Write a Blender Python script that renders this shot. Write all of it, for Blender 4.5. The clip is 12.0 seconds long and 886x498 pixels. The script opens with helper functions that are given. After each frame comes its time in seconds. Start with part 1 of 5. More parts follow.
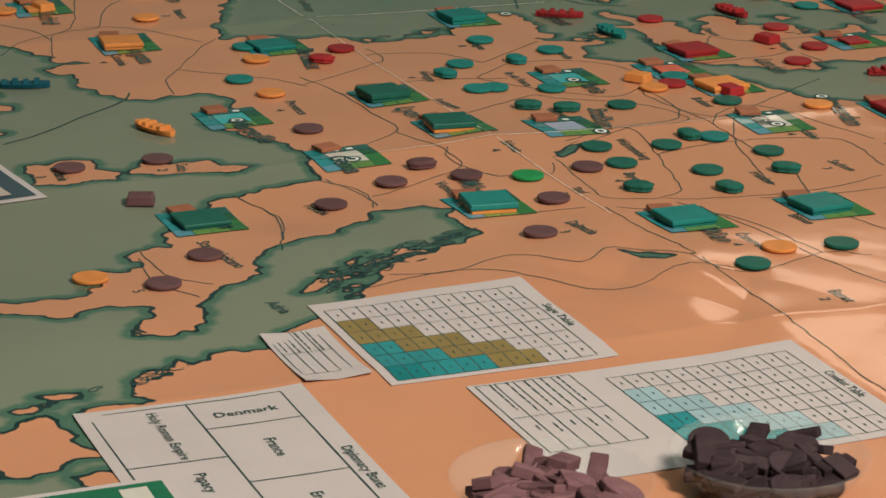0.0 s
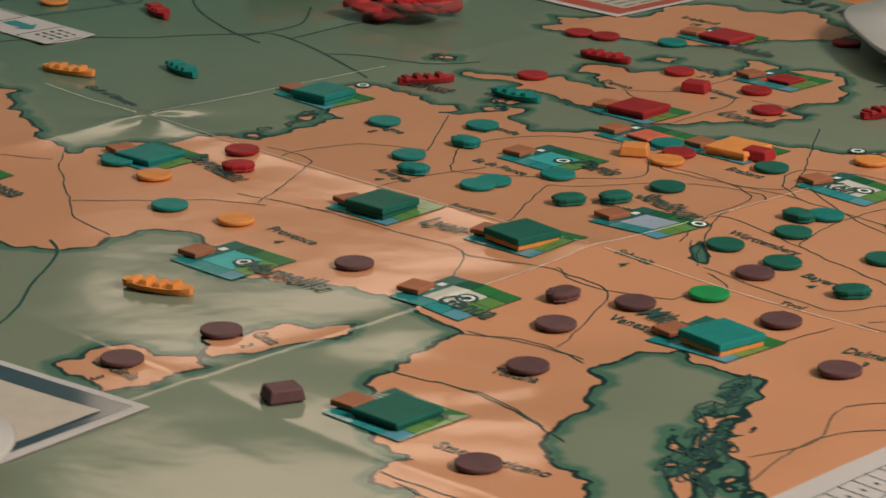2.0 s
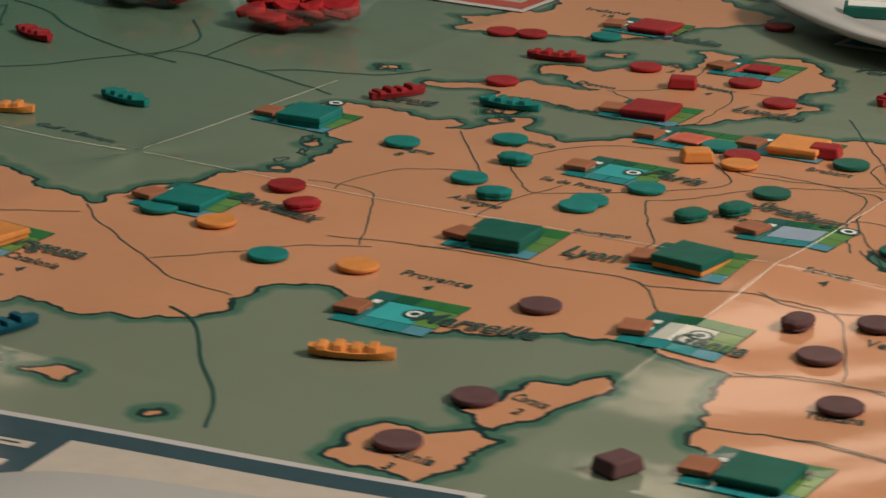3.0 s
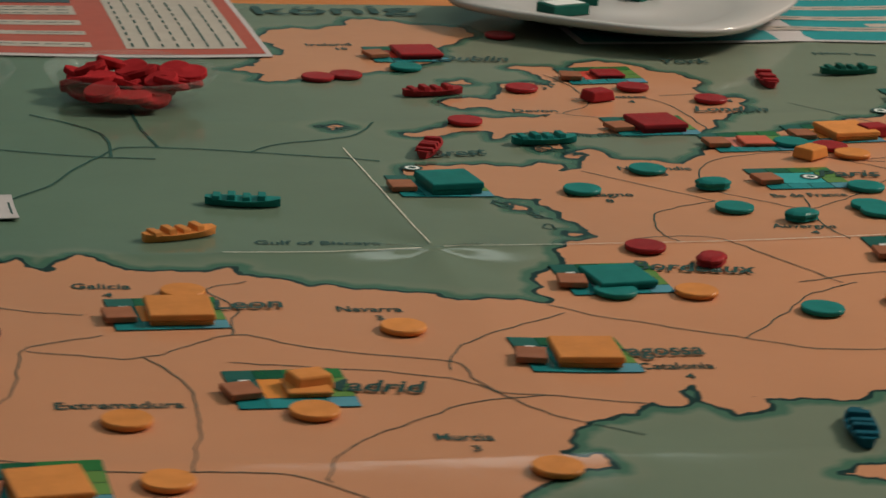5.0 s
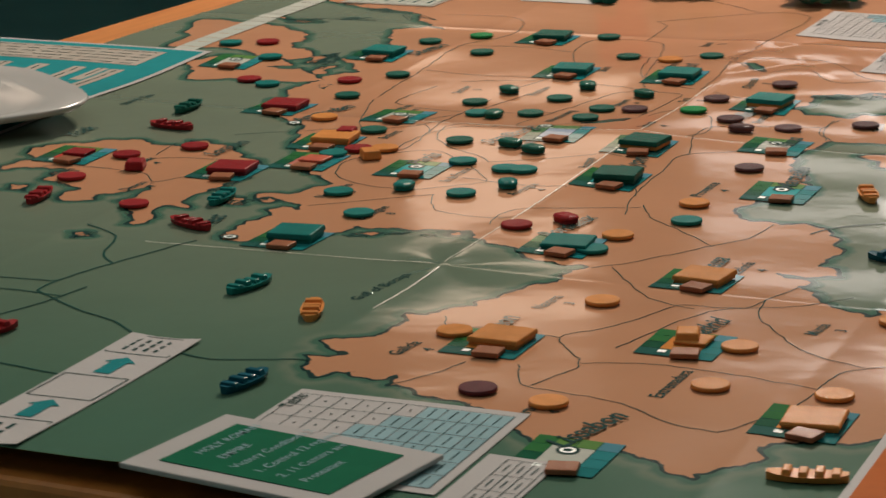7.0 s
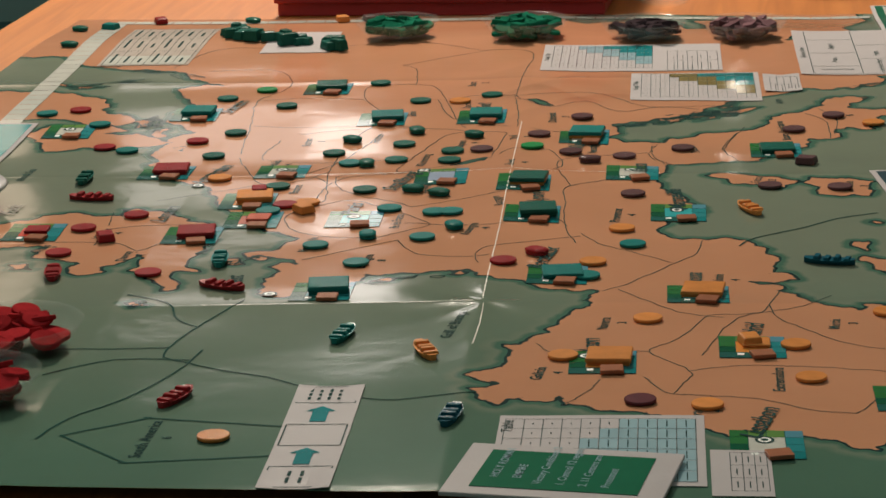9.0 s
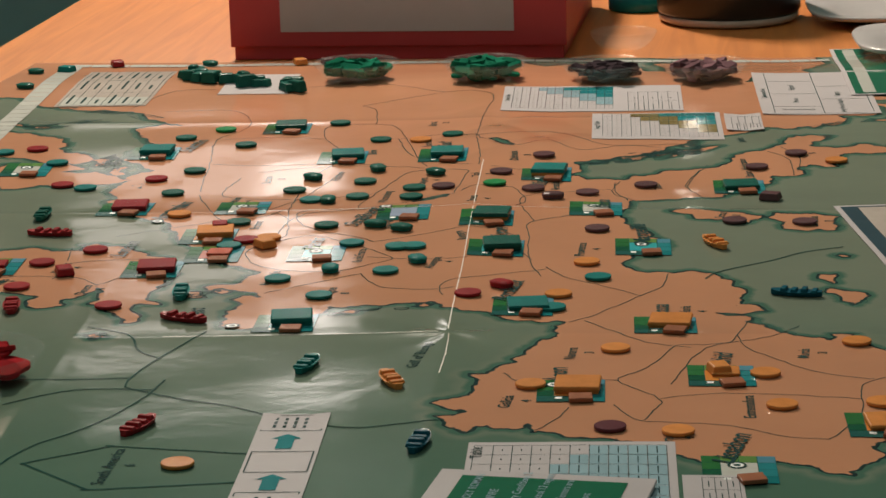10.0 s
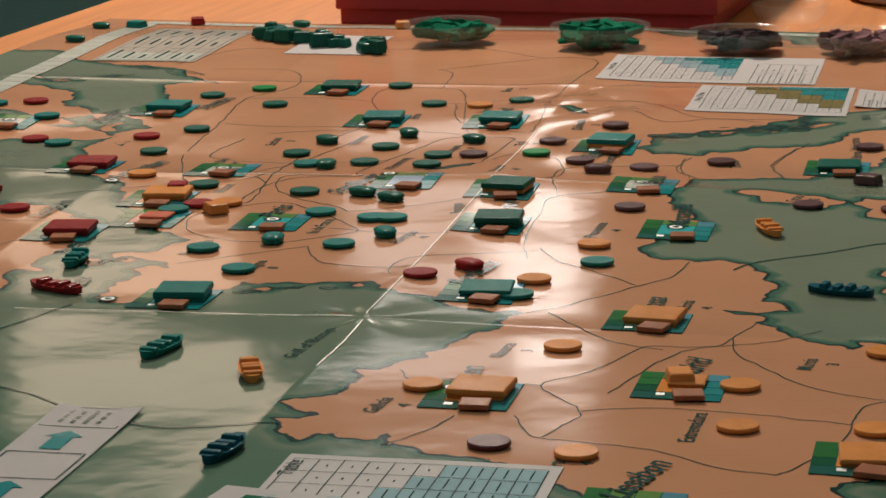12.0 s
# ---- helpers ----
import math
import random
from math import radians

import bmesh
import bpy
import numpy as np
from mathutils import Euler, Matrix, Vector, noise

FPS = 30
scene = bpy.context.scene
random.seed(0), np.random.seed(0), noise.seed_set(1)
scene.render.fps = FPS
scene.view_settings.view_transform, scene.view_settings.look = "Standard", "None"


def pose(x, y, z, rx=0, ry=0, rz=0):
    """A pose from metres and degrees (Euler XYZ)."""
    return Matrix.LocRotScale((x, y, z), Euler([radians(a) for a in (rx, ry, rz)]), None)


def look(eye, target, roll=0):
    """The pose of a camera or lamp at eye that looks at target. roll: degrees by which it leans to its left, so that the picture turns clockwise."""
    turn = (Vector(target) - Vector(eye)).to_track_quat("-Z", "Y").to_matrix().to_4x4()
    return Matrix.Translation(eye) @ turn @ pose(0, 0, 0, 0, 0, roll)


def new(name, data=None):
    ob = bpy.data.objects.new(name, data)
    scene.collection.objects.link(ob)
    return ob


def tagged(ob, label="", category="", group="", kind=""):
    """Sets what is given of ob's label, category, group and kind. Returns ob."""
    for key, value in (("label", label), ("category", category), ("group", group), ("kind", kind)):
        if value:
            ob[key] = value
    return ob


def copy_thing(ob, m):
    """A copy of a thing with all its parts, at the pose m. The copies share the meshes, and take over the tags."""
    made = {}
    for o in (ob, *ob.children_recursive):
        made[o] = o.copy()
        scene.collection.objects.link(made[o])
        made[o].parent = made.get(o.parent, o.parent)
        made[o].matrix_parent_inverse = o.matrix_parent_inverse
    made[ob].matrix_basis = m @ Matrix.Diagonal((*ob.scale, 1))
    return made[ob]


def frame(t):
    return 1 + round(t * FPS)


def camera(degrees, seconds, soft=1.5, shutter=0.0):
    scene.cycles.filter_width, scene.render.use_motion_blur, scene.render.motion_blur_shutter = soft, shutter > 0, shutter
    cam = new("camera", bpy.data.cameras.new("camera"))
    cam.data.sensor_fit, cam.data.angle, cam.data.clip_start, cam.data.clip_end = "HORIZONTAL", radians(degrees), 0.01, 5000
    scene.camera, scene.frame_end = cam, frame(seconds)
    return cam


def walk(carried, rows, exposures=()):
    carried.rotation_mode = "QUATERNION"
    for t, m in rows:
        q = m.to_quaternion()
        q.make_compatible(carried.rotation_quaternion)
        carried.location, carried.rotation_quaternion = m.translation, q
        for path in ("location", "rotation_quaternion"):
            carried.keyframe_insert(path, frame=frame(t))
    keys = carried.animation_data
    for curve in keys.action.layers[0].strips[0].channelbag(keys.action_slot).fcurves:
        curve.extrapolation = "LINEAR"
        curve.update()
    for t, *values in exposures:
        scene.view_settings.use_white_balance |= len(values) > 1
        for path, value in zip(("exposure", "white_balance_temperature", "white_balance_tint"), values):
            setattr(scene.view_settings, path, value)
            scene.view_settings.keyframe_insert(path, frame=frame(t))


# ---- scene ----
# camera -----------------------------------------------------------------
cam = camera(19.0, 12.0, soft=1.6, shutter=0.3)
PATH = [
    (0, (1.5126, -0.5198, 0.3709), (0.1907, 0.016, -0.0931), 1.03),
    (0.5, (1.4481, -0.5416, 0.3581), (0.1379, 0.0293, -0.0976), 0.66),
    (1, (1.3194, -0.6088, 0.3451), (0.0659, 0.0817, -0.1044), 0.71),
    (1.5, (1.1552, -0.6816, 0.3283), (-0.0017, 0.1619, -0.119), 0.82),
    (2, (0.9886, -0.7676, 0.3238), (-0.0317, 0.2362, -0.125), 1.08),
    (2.5, (0.8279, -0.8242, 0.3103), (-0.0513, 0.305, -0.1391), 1.19),
    (3, (0.6612, -0.8791, 0.3034), (-0.055, 0.3593, -0.1474), 1.36),
    (3.5, (0.4704, -0.9696, 0.3074), (-0.0416, 0.3669, -0.1416), 2.13),
    (3.7, (0.4058, -0.985, 0.3065), (-0.0404, 0.3757, -0.14), 2.36),
    (5.3, (-0.3848, -0.8943, 0.2702), (0.1629, 0.4431, -0.1313), 2.45),
    (5.5, (-0.4666, -0.8684, 0.2704), (0.1791, 0.4248, -0.1305), 2.16),
    (6, (-0.7577, -0.8011, 0.2975), (0.2117, 0.2721, -0.1004), 1.43),
    (6.5, (-1.002, -0.6216, 0.3095), (0.2322, 0.1404, -0.0728), -0.15),
    (7, (-1.1219, -0.4744, 0.3256), (0.2152, 0.0897, -0.0536), -1.40),
    (7.2, (-1.1788, -0.4147, 0.3456), (0.1882, 0.0648, -0.0434), -1.89),
    (8.8, (-1.4069, -0.1173, 0.4338), (0.0275, 0.0211, 0.0176), -2.40),
    (9, (-1.4231, -0.1059, 0.4239), (0.0173, 0.0227, 0.0253), -2.05),
    (9.5, (-1.4248, -0.0928, 0.4169), (0.0216, 0.0145, 0.034), -1.91),
    (10, (-1.414, -0.0948, 0.3997), (0.0383, 0.0038, 0.0375), -1.78),
    (10.5, (-1.3516, -0.1081, 0.3745), (0.1023, 0.0033, 0.0225), -1.71),
    (11, (-1.2835, -0.144, 0.3523), (0.1682, 0.008, 0.0067), -1.67),
    (11.5, (-1.2016, -0.2188, 0.3219), (0.2419, 0.0053, -0.0188), -1.39),
    (12, (-1.0779, -0.2704, 0.2826), (0.351, 0.0406, -0.0513), -1.27),
]
walk(cam, [(t, look(eye, aim, roll)) for t, eye, aim, roll in PATH])

# light ------------------------------------------------------------------
world = bpy.data.worlds.new("room_air")
scene.world = world
world.use_nodes = True
wn = world.node_tree.nodes
wn["Background"].inputs[0].default_value = (0.30, 0.42, 0.40, 1)
wn["Background"].inputs[1].default_value = 0.32
scene.view_settings.exposure = -0.12


def area_lamp(name, at, aim, size_x, size_y, watts, colour):
    data = bpy.data.lights.new(name, "AREA")
    data.shape, data.size, data.size_y, data.energy, data.color = "RECTANGLE", size_x, size_y, watts, colour
    ob = new(name, data)
    ob.matrix_world = look(at, aim)
    return ob


CENTRE = (0.2, 0.0, 0.0)
WARM, AMBER = (1.0, 0.79, 0.61), (1.0, 0.74, 0.55)
area_lamp("standing_lamp", (2.05, 0.38, 1.52), (0.3, 0.0, 0.0), 0.20, 0.50, 60, (1.0, 0.88, 0.74))
# unseen soft fill added overhead to lift the shaded sides
area_lamp("overhead_fill", (0.0, 0.1, 1.9), CENTRE, 2.4, 2.4, 9, (0.90, 1.0, 0.95))
# second unseen fill, added to brighten the far floor and wall
area_lamp("overhead_fill_north", (1.2, 3.2, 1.9), (1.2, 3.21, 0.0), 1.0, 1.0, 4, (0.90, 1.0, 0.95))
area_lamp("wall_lamp_east", (3.9, 0.74, 0.94), CENTRE, 0.55, 0.22, 0.66, (1.0, 0.88, 0.8))
# small added source, only there for bright streaks along the map folds
area_lamp("streak_spot_east", (3.8, 0.56, 0.93), CENTRE, 0.14, 0.14, 0.22, (1.0, 0.9, 0.84))
# added source for fold glare that a tilted panel would give
area_lamp("glare_source_north_east", (3.48, 1.32, 0.92), CENTRE, 0.40, 0.24, 0.55, AMBER)
area_lamp("wall_lamp_north", (2.40, 2.26, 0.90), CENTRE, 0.60, 0.24, 1.2, AMBER)
area_lamp("wall_lamp_west", (-1.98, 1.74, 1.12), CENTRE, 0.58, 0.26, 1.1, AMBER)
area_lamp("wall_lamp_north_west", (-0.66, 2.67, 1.20), CENTRE, 0.66, 0.28, 1.35, AMBER)

# materials ----------------------------------------------------------------
CM = 0.01


def material(name, colour, rough=0.5, metal=0.0, vary=0.12, scale=60.0, bump=0.0, bump_scale=400.0, coat=0.0, spec=0.5, island=False):
    m = bpy.data.materials.new(name)
    m.use_nodes = True
    nt = m.node_tree
    n, li = nt.nodes, nt.links
    p = n["Principled BSDF"]
    p.inputs["Roughness"].default_value, p.inputs["Metallic"].default_value = rough, metal
    p.inputs["Coat Weight"].default_value, p.inputs["Specular IOR Level"].default_value = coat, spec
    tc = n.new("ShaderNodeTexCoord")
    noi = n.new("ShaderNodeTexNoise")
    noi.inputs["Scale"].default_value, noi.inputs["Detail"].default_value = scale, 6
    li.new(tc.outputs["Object"], noi.inputs["Vector"])
    info = n.new("ShaderNodeObjectInfo")
    add = n.new("ShaderNodeMath")
    add.operation = "ADD"
    li.new(noi.outputs["Fac"], add.inputs[0])
    mul = n.new("ShaderNodeMath")
    mul.operation = "MULTIPLY"
    mul.inputs[1].default_value = 0.5
    src = info.outputs["Random"]
    if island:
        src = n.new("ShaderNodeNewGeometry").outputs["Random Per Island"]
    li.new(src, mul.inputs[0])
    li.new(mul.outputs[0], add.inputs[1])
    mix = n.new("ShaderNodeMix")
    mix.data_type = "RGBA"
    mix.inputs["A"].default_value = (*[c * (1 - vary) for c in colour], 1)
    mix.inputs["B"].default_value = (*[min(1, c * (1 + vary)) for c in colour], 1)
    rng = n.new("ShaderNodeMapRange")
    rng.inputs["From Min"].default_value, rng.inputs["From Max"].default_value = 0.3, 1.2
    li.new(add.outputs[0], rng.inputs["Value"])
    li.new(rng.outputs["Result"], mix.inputs["Factor"])
    li.new(mix.outputs["Result"], p.inputs["Base Color"])
    if bump:
        nb = n.new("ShaderNodeTexNoise")
        nb.inputs["Scale"].default_value, nb.inputs["Detail"].default_value = bump_scale, 4
        li.new(tc.outputs["Object"], nb.inputs["Vector"])
        bp = n.new("ShaderNodeBump")
        bp.inputs["Strength"].default_value, bp.inputs["Distance"].default_value = bump, 0.0006
        li.new(nb.outputs["Fac"], bp.inputs["Height"])
        li.new(bp.outputs["Normal"], p.inputs["Normal"])
    return m


WOOD = {
    "teal": (0.018, 0.180, 0.168), "green": (0.018, 0.110, 0.085), "bright": (0.02, 0.22, 0.07), "grey": (0.20, 0.27, 0.25),
    "orange": (0.66, 0.245, 0.070), "red": (0.30, 0.026, 0.030), "mauve": (0.12, 0.062, 0.066), "maroon": (0.11, 0.032, 0.04),
    "steel": (0.10, 0.24, 0.27), "brown": (0.33, 0.125, 0.070), "pink": (0.62, 0.14, 0.09), "blue": (0.012, 0.09, 0.13)}
PIECE = {k: material("painted_wood_" + k, c, rough=0.22, spec=0.035, vary=0.18, scale=150, bump=0.25, bump_scale=900) for k, c in WOOD.items()}
INK = material("dark_print_ink", (0.034, 0.075, 0.070), rough=0.09, spec=0.2, vary=0.25, scale=300)
SEAINK = material("green_print_ink", (0.025, 0.080, 0.066), rough=0.09, spec=0.2, vary=0.2, scale=300)
PAPER = material("white_card_paper", (0.50, 0.45, 0.45), rough=0.3, spec=0.01, vary=0.05, scale=40, bump=0.2, bump_scale=600)
CHALK = material("white_paint", (0.75, 0.75, 0.72), rough=0.5, vary=0.05)
FIELD = {k: material("print_" + k, c, rough=0.09, spec=0.25, vary=0.10, scale=120) for k, c in {
    "dark": (0.026, 0.115, 0.10), "g1": (0.012, 0.10, 0.05), "g2": (0.035, 0.17, 0.05), "g3": (0.13, 0.26, 0.07),
    "t1": (0.015, 0.20, 0.21), "t2": (0.03, 0.25, 0.27), "t3": (0.10, 0.28, 0.36), "cyan": (0.05, 0.40, 0.42),
    "white": (0.62, 0.60, 0.54), "orange": (0.75, 0.27, 0.06), "lilac": (0.36, 0.42, 0.55), "red": (0.62, 0.06, 0.04),
    "pink": (0.62, 0.2, 0.15), "green": (0.03, 0.24, 0.10), "teal": (0.03, 0.25, 0.27), "olive": (0.26, 0.19, 0.07),
    "pale": (0.33, 0.47, 0.52), "navy": (0.045, 0.075, 0.095), "brick": (0.50, 0.09, 0.06), "sheet_orange": (0.66, 0.165, 0.045),
    "sheet_green": (0.02, 0.15, 0.08), "sheet_teal": (0.03, 0.30, 0.33), "cream": (0.55, 0.46, 0.40)}.items()}
CHINA = material("white_glazed_china", (0.50, 0.46, 0.45), rough=0.22, vary=0.03, scale=8)
REDBOX = material("red_printed_card", (0.50, 0.045, 0.055), rough=0.42, vary=0.08, scale=25, bump=0.1)
BLACK = material("black_plastic", (0.012, 0.014, 0.017), rough=0.3, vary=0.1)


def glass_material():
    m = bpy.data.materials.new("clear_plastic")
    m.use_nodes = True
    p = m.node_tree.nodes["Principled BSDF"]
    p.inputs["Base Color"].default_value = (0.60, 0.66, 0.63, 1)
    p.inputs["Roughness"].default_value, p.inputs["Alpha"].default_value = 0.05, 0.08
    return m


GLASS = glass_material()


def table_material():
    m = bpy.data.materials.new("orange_wood_veneer")
    m.use_nodes = True
    nt = m.node_tree
    n, li = nt.nodes, nt.links
    p = n["Principled BSDF"]
    p.inputs["Roughness"].default_value = 0.38
    tc, mp = n.new("ShaderNodeTexCoord"), n.new("ShaderNodeMapping")
    mp.inputs["Scale"].default_value = (3, 45, 10)
    li.new(tc.outputs["Object"], mp.inputs["Vector"])
    noi = n.new("ShaderNodeTexNoise")
    noi.inputs["Scale"].default_value, noi.inputs["Detail"].default_value, noi.inputs["Distortion"].default_value = 1.6, 8, 0.8
    li.new(mp.outputs["Vector"], noi.inputs["Vector"])
    ramp = n.new("ShaderNodeValToRGB")
    ramp.color_ramp.elements[0].position, ramp.color_ramp.elements[0].color = 0.3, (0.48, 0.155, 0.035, 1)
    ramp.color_ramp.elements[1].position, ramp.color_ramp.elements[1].color = 0.75, (0.66, 0.23, 0.055, 1)
    li.new(noi.outputs["Fac"], ramp.inputs["Fac"])
    li.new(ramp.outputs["Color"], p.inputs["Base Color"])
    bp = n.new("ShaderNodeBump")
    bp.inputs["Strength"].default_value, bp.inputs["Distance"].default_value = 0.08, 0.0005
    li.new(noi.outputs["Fac"], bp.inputs["Height"])
    li.new(bp.outputs["Normal"], p.inputs["Normal"])
    return m


def map_material():
    """Printed glossy map: the attribute holds the way to the nearest coast in centimetres, land positive."""
    m = bpy.data.materials.new("printed_map_film")
    m.use_nodes = True
    nt = m.node_tree
    n, li = nt.nodes, nt.links
    p = n["Principled BSDF"]
    p.inputs["Specular IOR Level"].default_value = 0.32
    at = n.new("ShaderNodeAttribute")
    at.attribute_name = "coast"
    tc = n.new("ShaderNodeTexCoord")
    wob = n.new("ShaderNodeTexNoise")
    wob.inputs["Scale"].default_value, wob.inputs["Detail"].default_value = 130, 3
    li.new(tc.outputs["Object"], wob.inputs["Vector"])
    sub = n.new("ShaderNodeMath")
    sub.operation = "MULTIPLY_ADD"
    sub.inputs[1].default_value, sub.inputs[2].default_value = 0.5, -0.25
    li.new(wob.outputs["Fac"], sub.inputs[0])
    add = n.new("ShaderNodeMath")
    add.operation = "ADD"
    li.new(at.outputs["Fac"], add.inputs[0])
    li.new(sub.outputs[0], add.inputs[1])
    rng = n.new("ShaderNodeMapRange")
    rng.inputs["From Min"].default_value, rng.inputs["From Max"].default_value = -2.0, 2.0
    li.new(add.outputs[0], rng.inputs["Value"])
    ramp = n.new("ShaderNodeValToRGB")
    els = ramp.color_ramp.elements
    sea, band, ink, land = (0.20, 0.225, 0.165, 1), (0.068, 0.150, 0.105, 1), (0.012, 0.036, 0.036, 1), (0.60, 0.272, 0.150, 1)
    els[0].position, els[0].color = 0.0, sea
    els[1].position, els[1].color = 1.0, land
    for pos, c in ((0.33, sea), (0.41, band), (0.464, band), (0.472, ink), (0.512, ink), (0.520, land)):
        e = els.new(pos)
        e.color = c
    li.new(rng.outputs["Result"], ramp.inputs["Fac"])
    # open sea turns darker and greener towards the west
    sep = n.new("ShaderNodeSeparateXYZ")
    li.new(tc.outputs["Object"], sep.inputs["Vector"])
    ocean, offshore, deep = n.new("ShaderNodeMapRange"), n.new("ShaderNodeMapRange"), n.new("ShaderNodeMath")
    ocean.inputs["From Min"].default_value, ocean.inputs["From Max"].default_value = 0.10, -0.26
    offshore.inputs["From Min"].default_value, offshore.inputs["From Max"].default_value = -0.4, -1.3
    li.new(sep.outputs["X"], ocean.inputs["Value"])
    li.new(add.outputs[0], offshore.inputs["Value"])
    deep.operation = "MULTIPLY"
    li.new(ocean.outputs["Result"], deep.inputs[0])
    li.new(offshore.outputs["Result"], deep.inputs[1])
    west_mix = n.new("ShaderNodeMix")
    west_mix.data_type = "RGBA"
    west_mix.inputs["B"].default_value = (0.085, 0.165, 0.115, 1)
    li.new(deep.outputs[0], west_mix.inputs["Factor"])
    li.new(ramp.outputs["Color"], west_mix.inputs["A"])
    stain = n.new("ShaderNodeTexNoise")
    stain.inputs["Scale"].default_value, stain.inputs["Detail"].default_value = 9, 5
    li.new(tc.outputs["Object"], stain.inputs["Vector"])
    mr = n.new("ShaderNodeMapRange")
    mr.inputs["To Min"].default_value, mr.inputs["To Max"].default_value = 0.86, 1.12
    li.new(stain.outputs["Fac"], mr.inputs["Value"])
    mul = n.new("ShaderNodeMix")
    mul.data_type, mul.blend_type = "RGBA", "MULTIPLY"
    mul.inputs["Factor"].default_value = 1.0
    li.new(west_mix.outputs["Result"], mul.inputs["A"])
    li.new(mr.outputs["Result"], mul.inputs["B"])
    li.new(mul.outputs["Result"], p.inputs["Base Color"])
    rr = n.new("ShaderNodeMapRange")
    rr.inputs["To Min"].default_value, rr.inputs["To Max"].default_value = 0.095, 0.125
    li.new(stain.outputs["Fac"], rr.inputs["Value"])
    li.new(rr.outputs["Result"], p.inputs["Roughness"])
    rip = n.new("ShaderNodeTexNoise")
    rip.inputs["Scale"].default_value, rip.inputs["Detail"].default_value = 22, 3
    li.new(tc.outputs["Object"], rip.inputs["Vector"])
    bp = n.new("ShaderNodeBump")
    bp.inputs["Strength"].default_value, bp.inputs["Distance"].default_value = 0.22, 0.002
    li.new(rip.outputs["Fac"], bp.inputs["Height"])
    li.new(bp.outputs["Normal"], p.inputs["Normal"])
    return m


TABLE, MAP = table_material(), map_material()
WALL = material("grey_green_wall_paint", (0.50, 0.66, 0.64), rough=0.8, vary=0.08, scale=3)
FLOOR = material("dark_floor", (0.12, 0.26, 0.27), rough=0.6, vary=0.15, scale=5)


# mesh helpers -------------------------------------------------------------
def part(name, bm, mat, parent=None, label="", smooth=False):
    me = bpy.data.meshes.new(name)
    bm.normal_update()
    bm.to_mesh(me)
    bm.free()
    if smooth:
        for f in me.polygons:
            f.use_smooth = True
    me.materials.append(mat)
    ob = new(name, me)
    if parent:
        ob.parent = parent
    if label:
        tagged(ob, label)
    return ob


def thing(name, label, category, group="", kind="", at=None):
    ob = new(name)
    ob.empty_display_size = 0.01
    if at is not None:
        ob.matrix_basis = at
    return tagged(ob, label, category, group, kind)


def box_bm(sx, sy, sz, bevel=0.0, at=(0, 0, 0), taper=1.0, bm=None):
    """A block on z = at[2], bevelled, its top scaled by taper."""
    out = bmesh.new()
    bmesh.ops.create_cube(out, size=1)
    for v in out.verts:
        k = taper if v.co.z > 0 else 1.0
        v.co = Vector((v.co.x * sx * k, v.co.y * sy * k, (v.co.z + 0.5) * sz))
    if bevel:
        bmesh.ops.bevel(out, geom=out.edges[:], offset=bevel, segments=2, affect="EDGES", profile=0.5)
    bmesh.ops.translate(out, verts=out.verts[:], vec=at)
    if bm is None:
        return out
    me = bpy.data.meshes.new("tmp")
    out.to_mesh(me)
    out.free()
    bm.from_mesh(me)
    bpy.data.meshes.remove(me)
    return bm


def lathe_bm(profile, seg=40, wobble=0.0):
    """Turns (radius, z) points round the z axis."""
    bm = bmesh.new()
    rings = []
    for r, z in profile:
        if r < 1e-6:
            rings.append([bm.verts.new((0, 0, z))])
        else:
            rings.append([bm.verts.new((r * math.cos(a), r * math.sin(a), z)) for a in (2 * math.pi * k / seg for k in range(seg))])
    for a, b in zip(rings, rings[1:]):
        for k in range(seg):
            q = (k + 1) % seg
            if len(a) == 1:
                bm.faces.new((a[0], b[q], b[k])[::-1])
            elif len(b) == 1:
                bm.faces.new((a[k], a[q], b[0]))
            else:
                bm.faces.new((a[k], a[q], b[q], b[k]))
    bmesh.ops.recalc_face_normals(bm, faces=bm.faces[:])
    return bm


def quads_bm(quads, lift=0.0, bm=None):
    """Flat pieces from lists of corners (metres, x y or x y z)."""
    bm = bm or bmesh.new()
    for q in quads:
        vs = [bm.verts.new((c[0], c[1], (c[2] if len(c) > 2 else 0) + lift)) for c in q]
        f = bm.faces.new(vs)
        f.normal_update()
        if f.normal.z < 0:
            f.normal_flip()
    return bm


def text_mesh(body, name, mat, parent, size=0.01, width=None, shear=0.0, bold=0.0, at=None, lie=None):
    """Lettering as a flat mesh; width: stretched to that length."""
    cu = bpy.data.curves.new(name, "FONT")
    cu.body, cu.size, cu.shear, cu.offset, cu.extrude = body, size, shear, bold, 0.0
    cu.resolution_u = 2
    tmp = bpy.data.objects.new(name, cu)
    scene.collection.objects.link(tmp)
    me = bpy.data.meshes.new_from_object(tmp)
    bpy.data.objects.remove(tmp)
    bpy.data.curves.remove(cu)
    xs = [v.co.x for v in me.vertices]
    if width and xs:
        k = width / max(max(xs) - min(xs), 1e-6)
        x0 = min(xs)
        for v in me.vertices:
            v.co.x = (v.co.x - x0) * k
    me.materials.append(mat)
    if lie is not None:
        for v in me.vertices:
            p = at @ v.co
            v.co = (p.x, p.y, (hz(p.x / CM, p.y / CM) + lie) * CM)
        at = None
    ob = new(name, me)
    ob.parent = parent
    if at is not None:
        ob.matrix_basis = at
    return ob


# room and table --------------------------------------------------------------
def plain(name, bm, mat, label, category):
    return tagged(part(name, bm, mat), label, category, kind="structure")


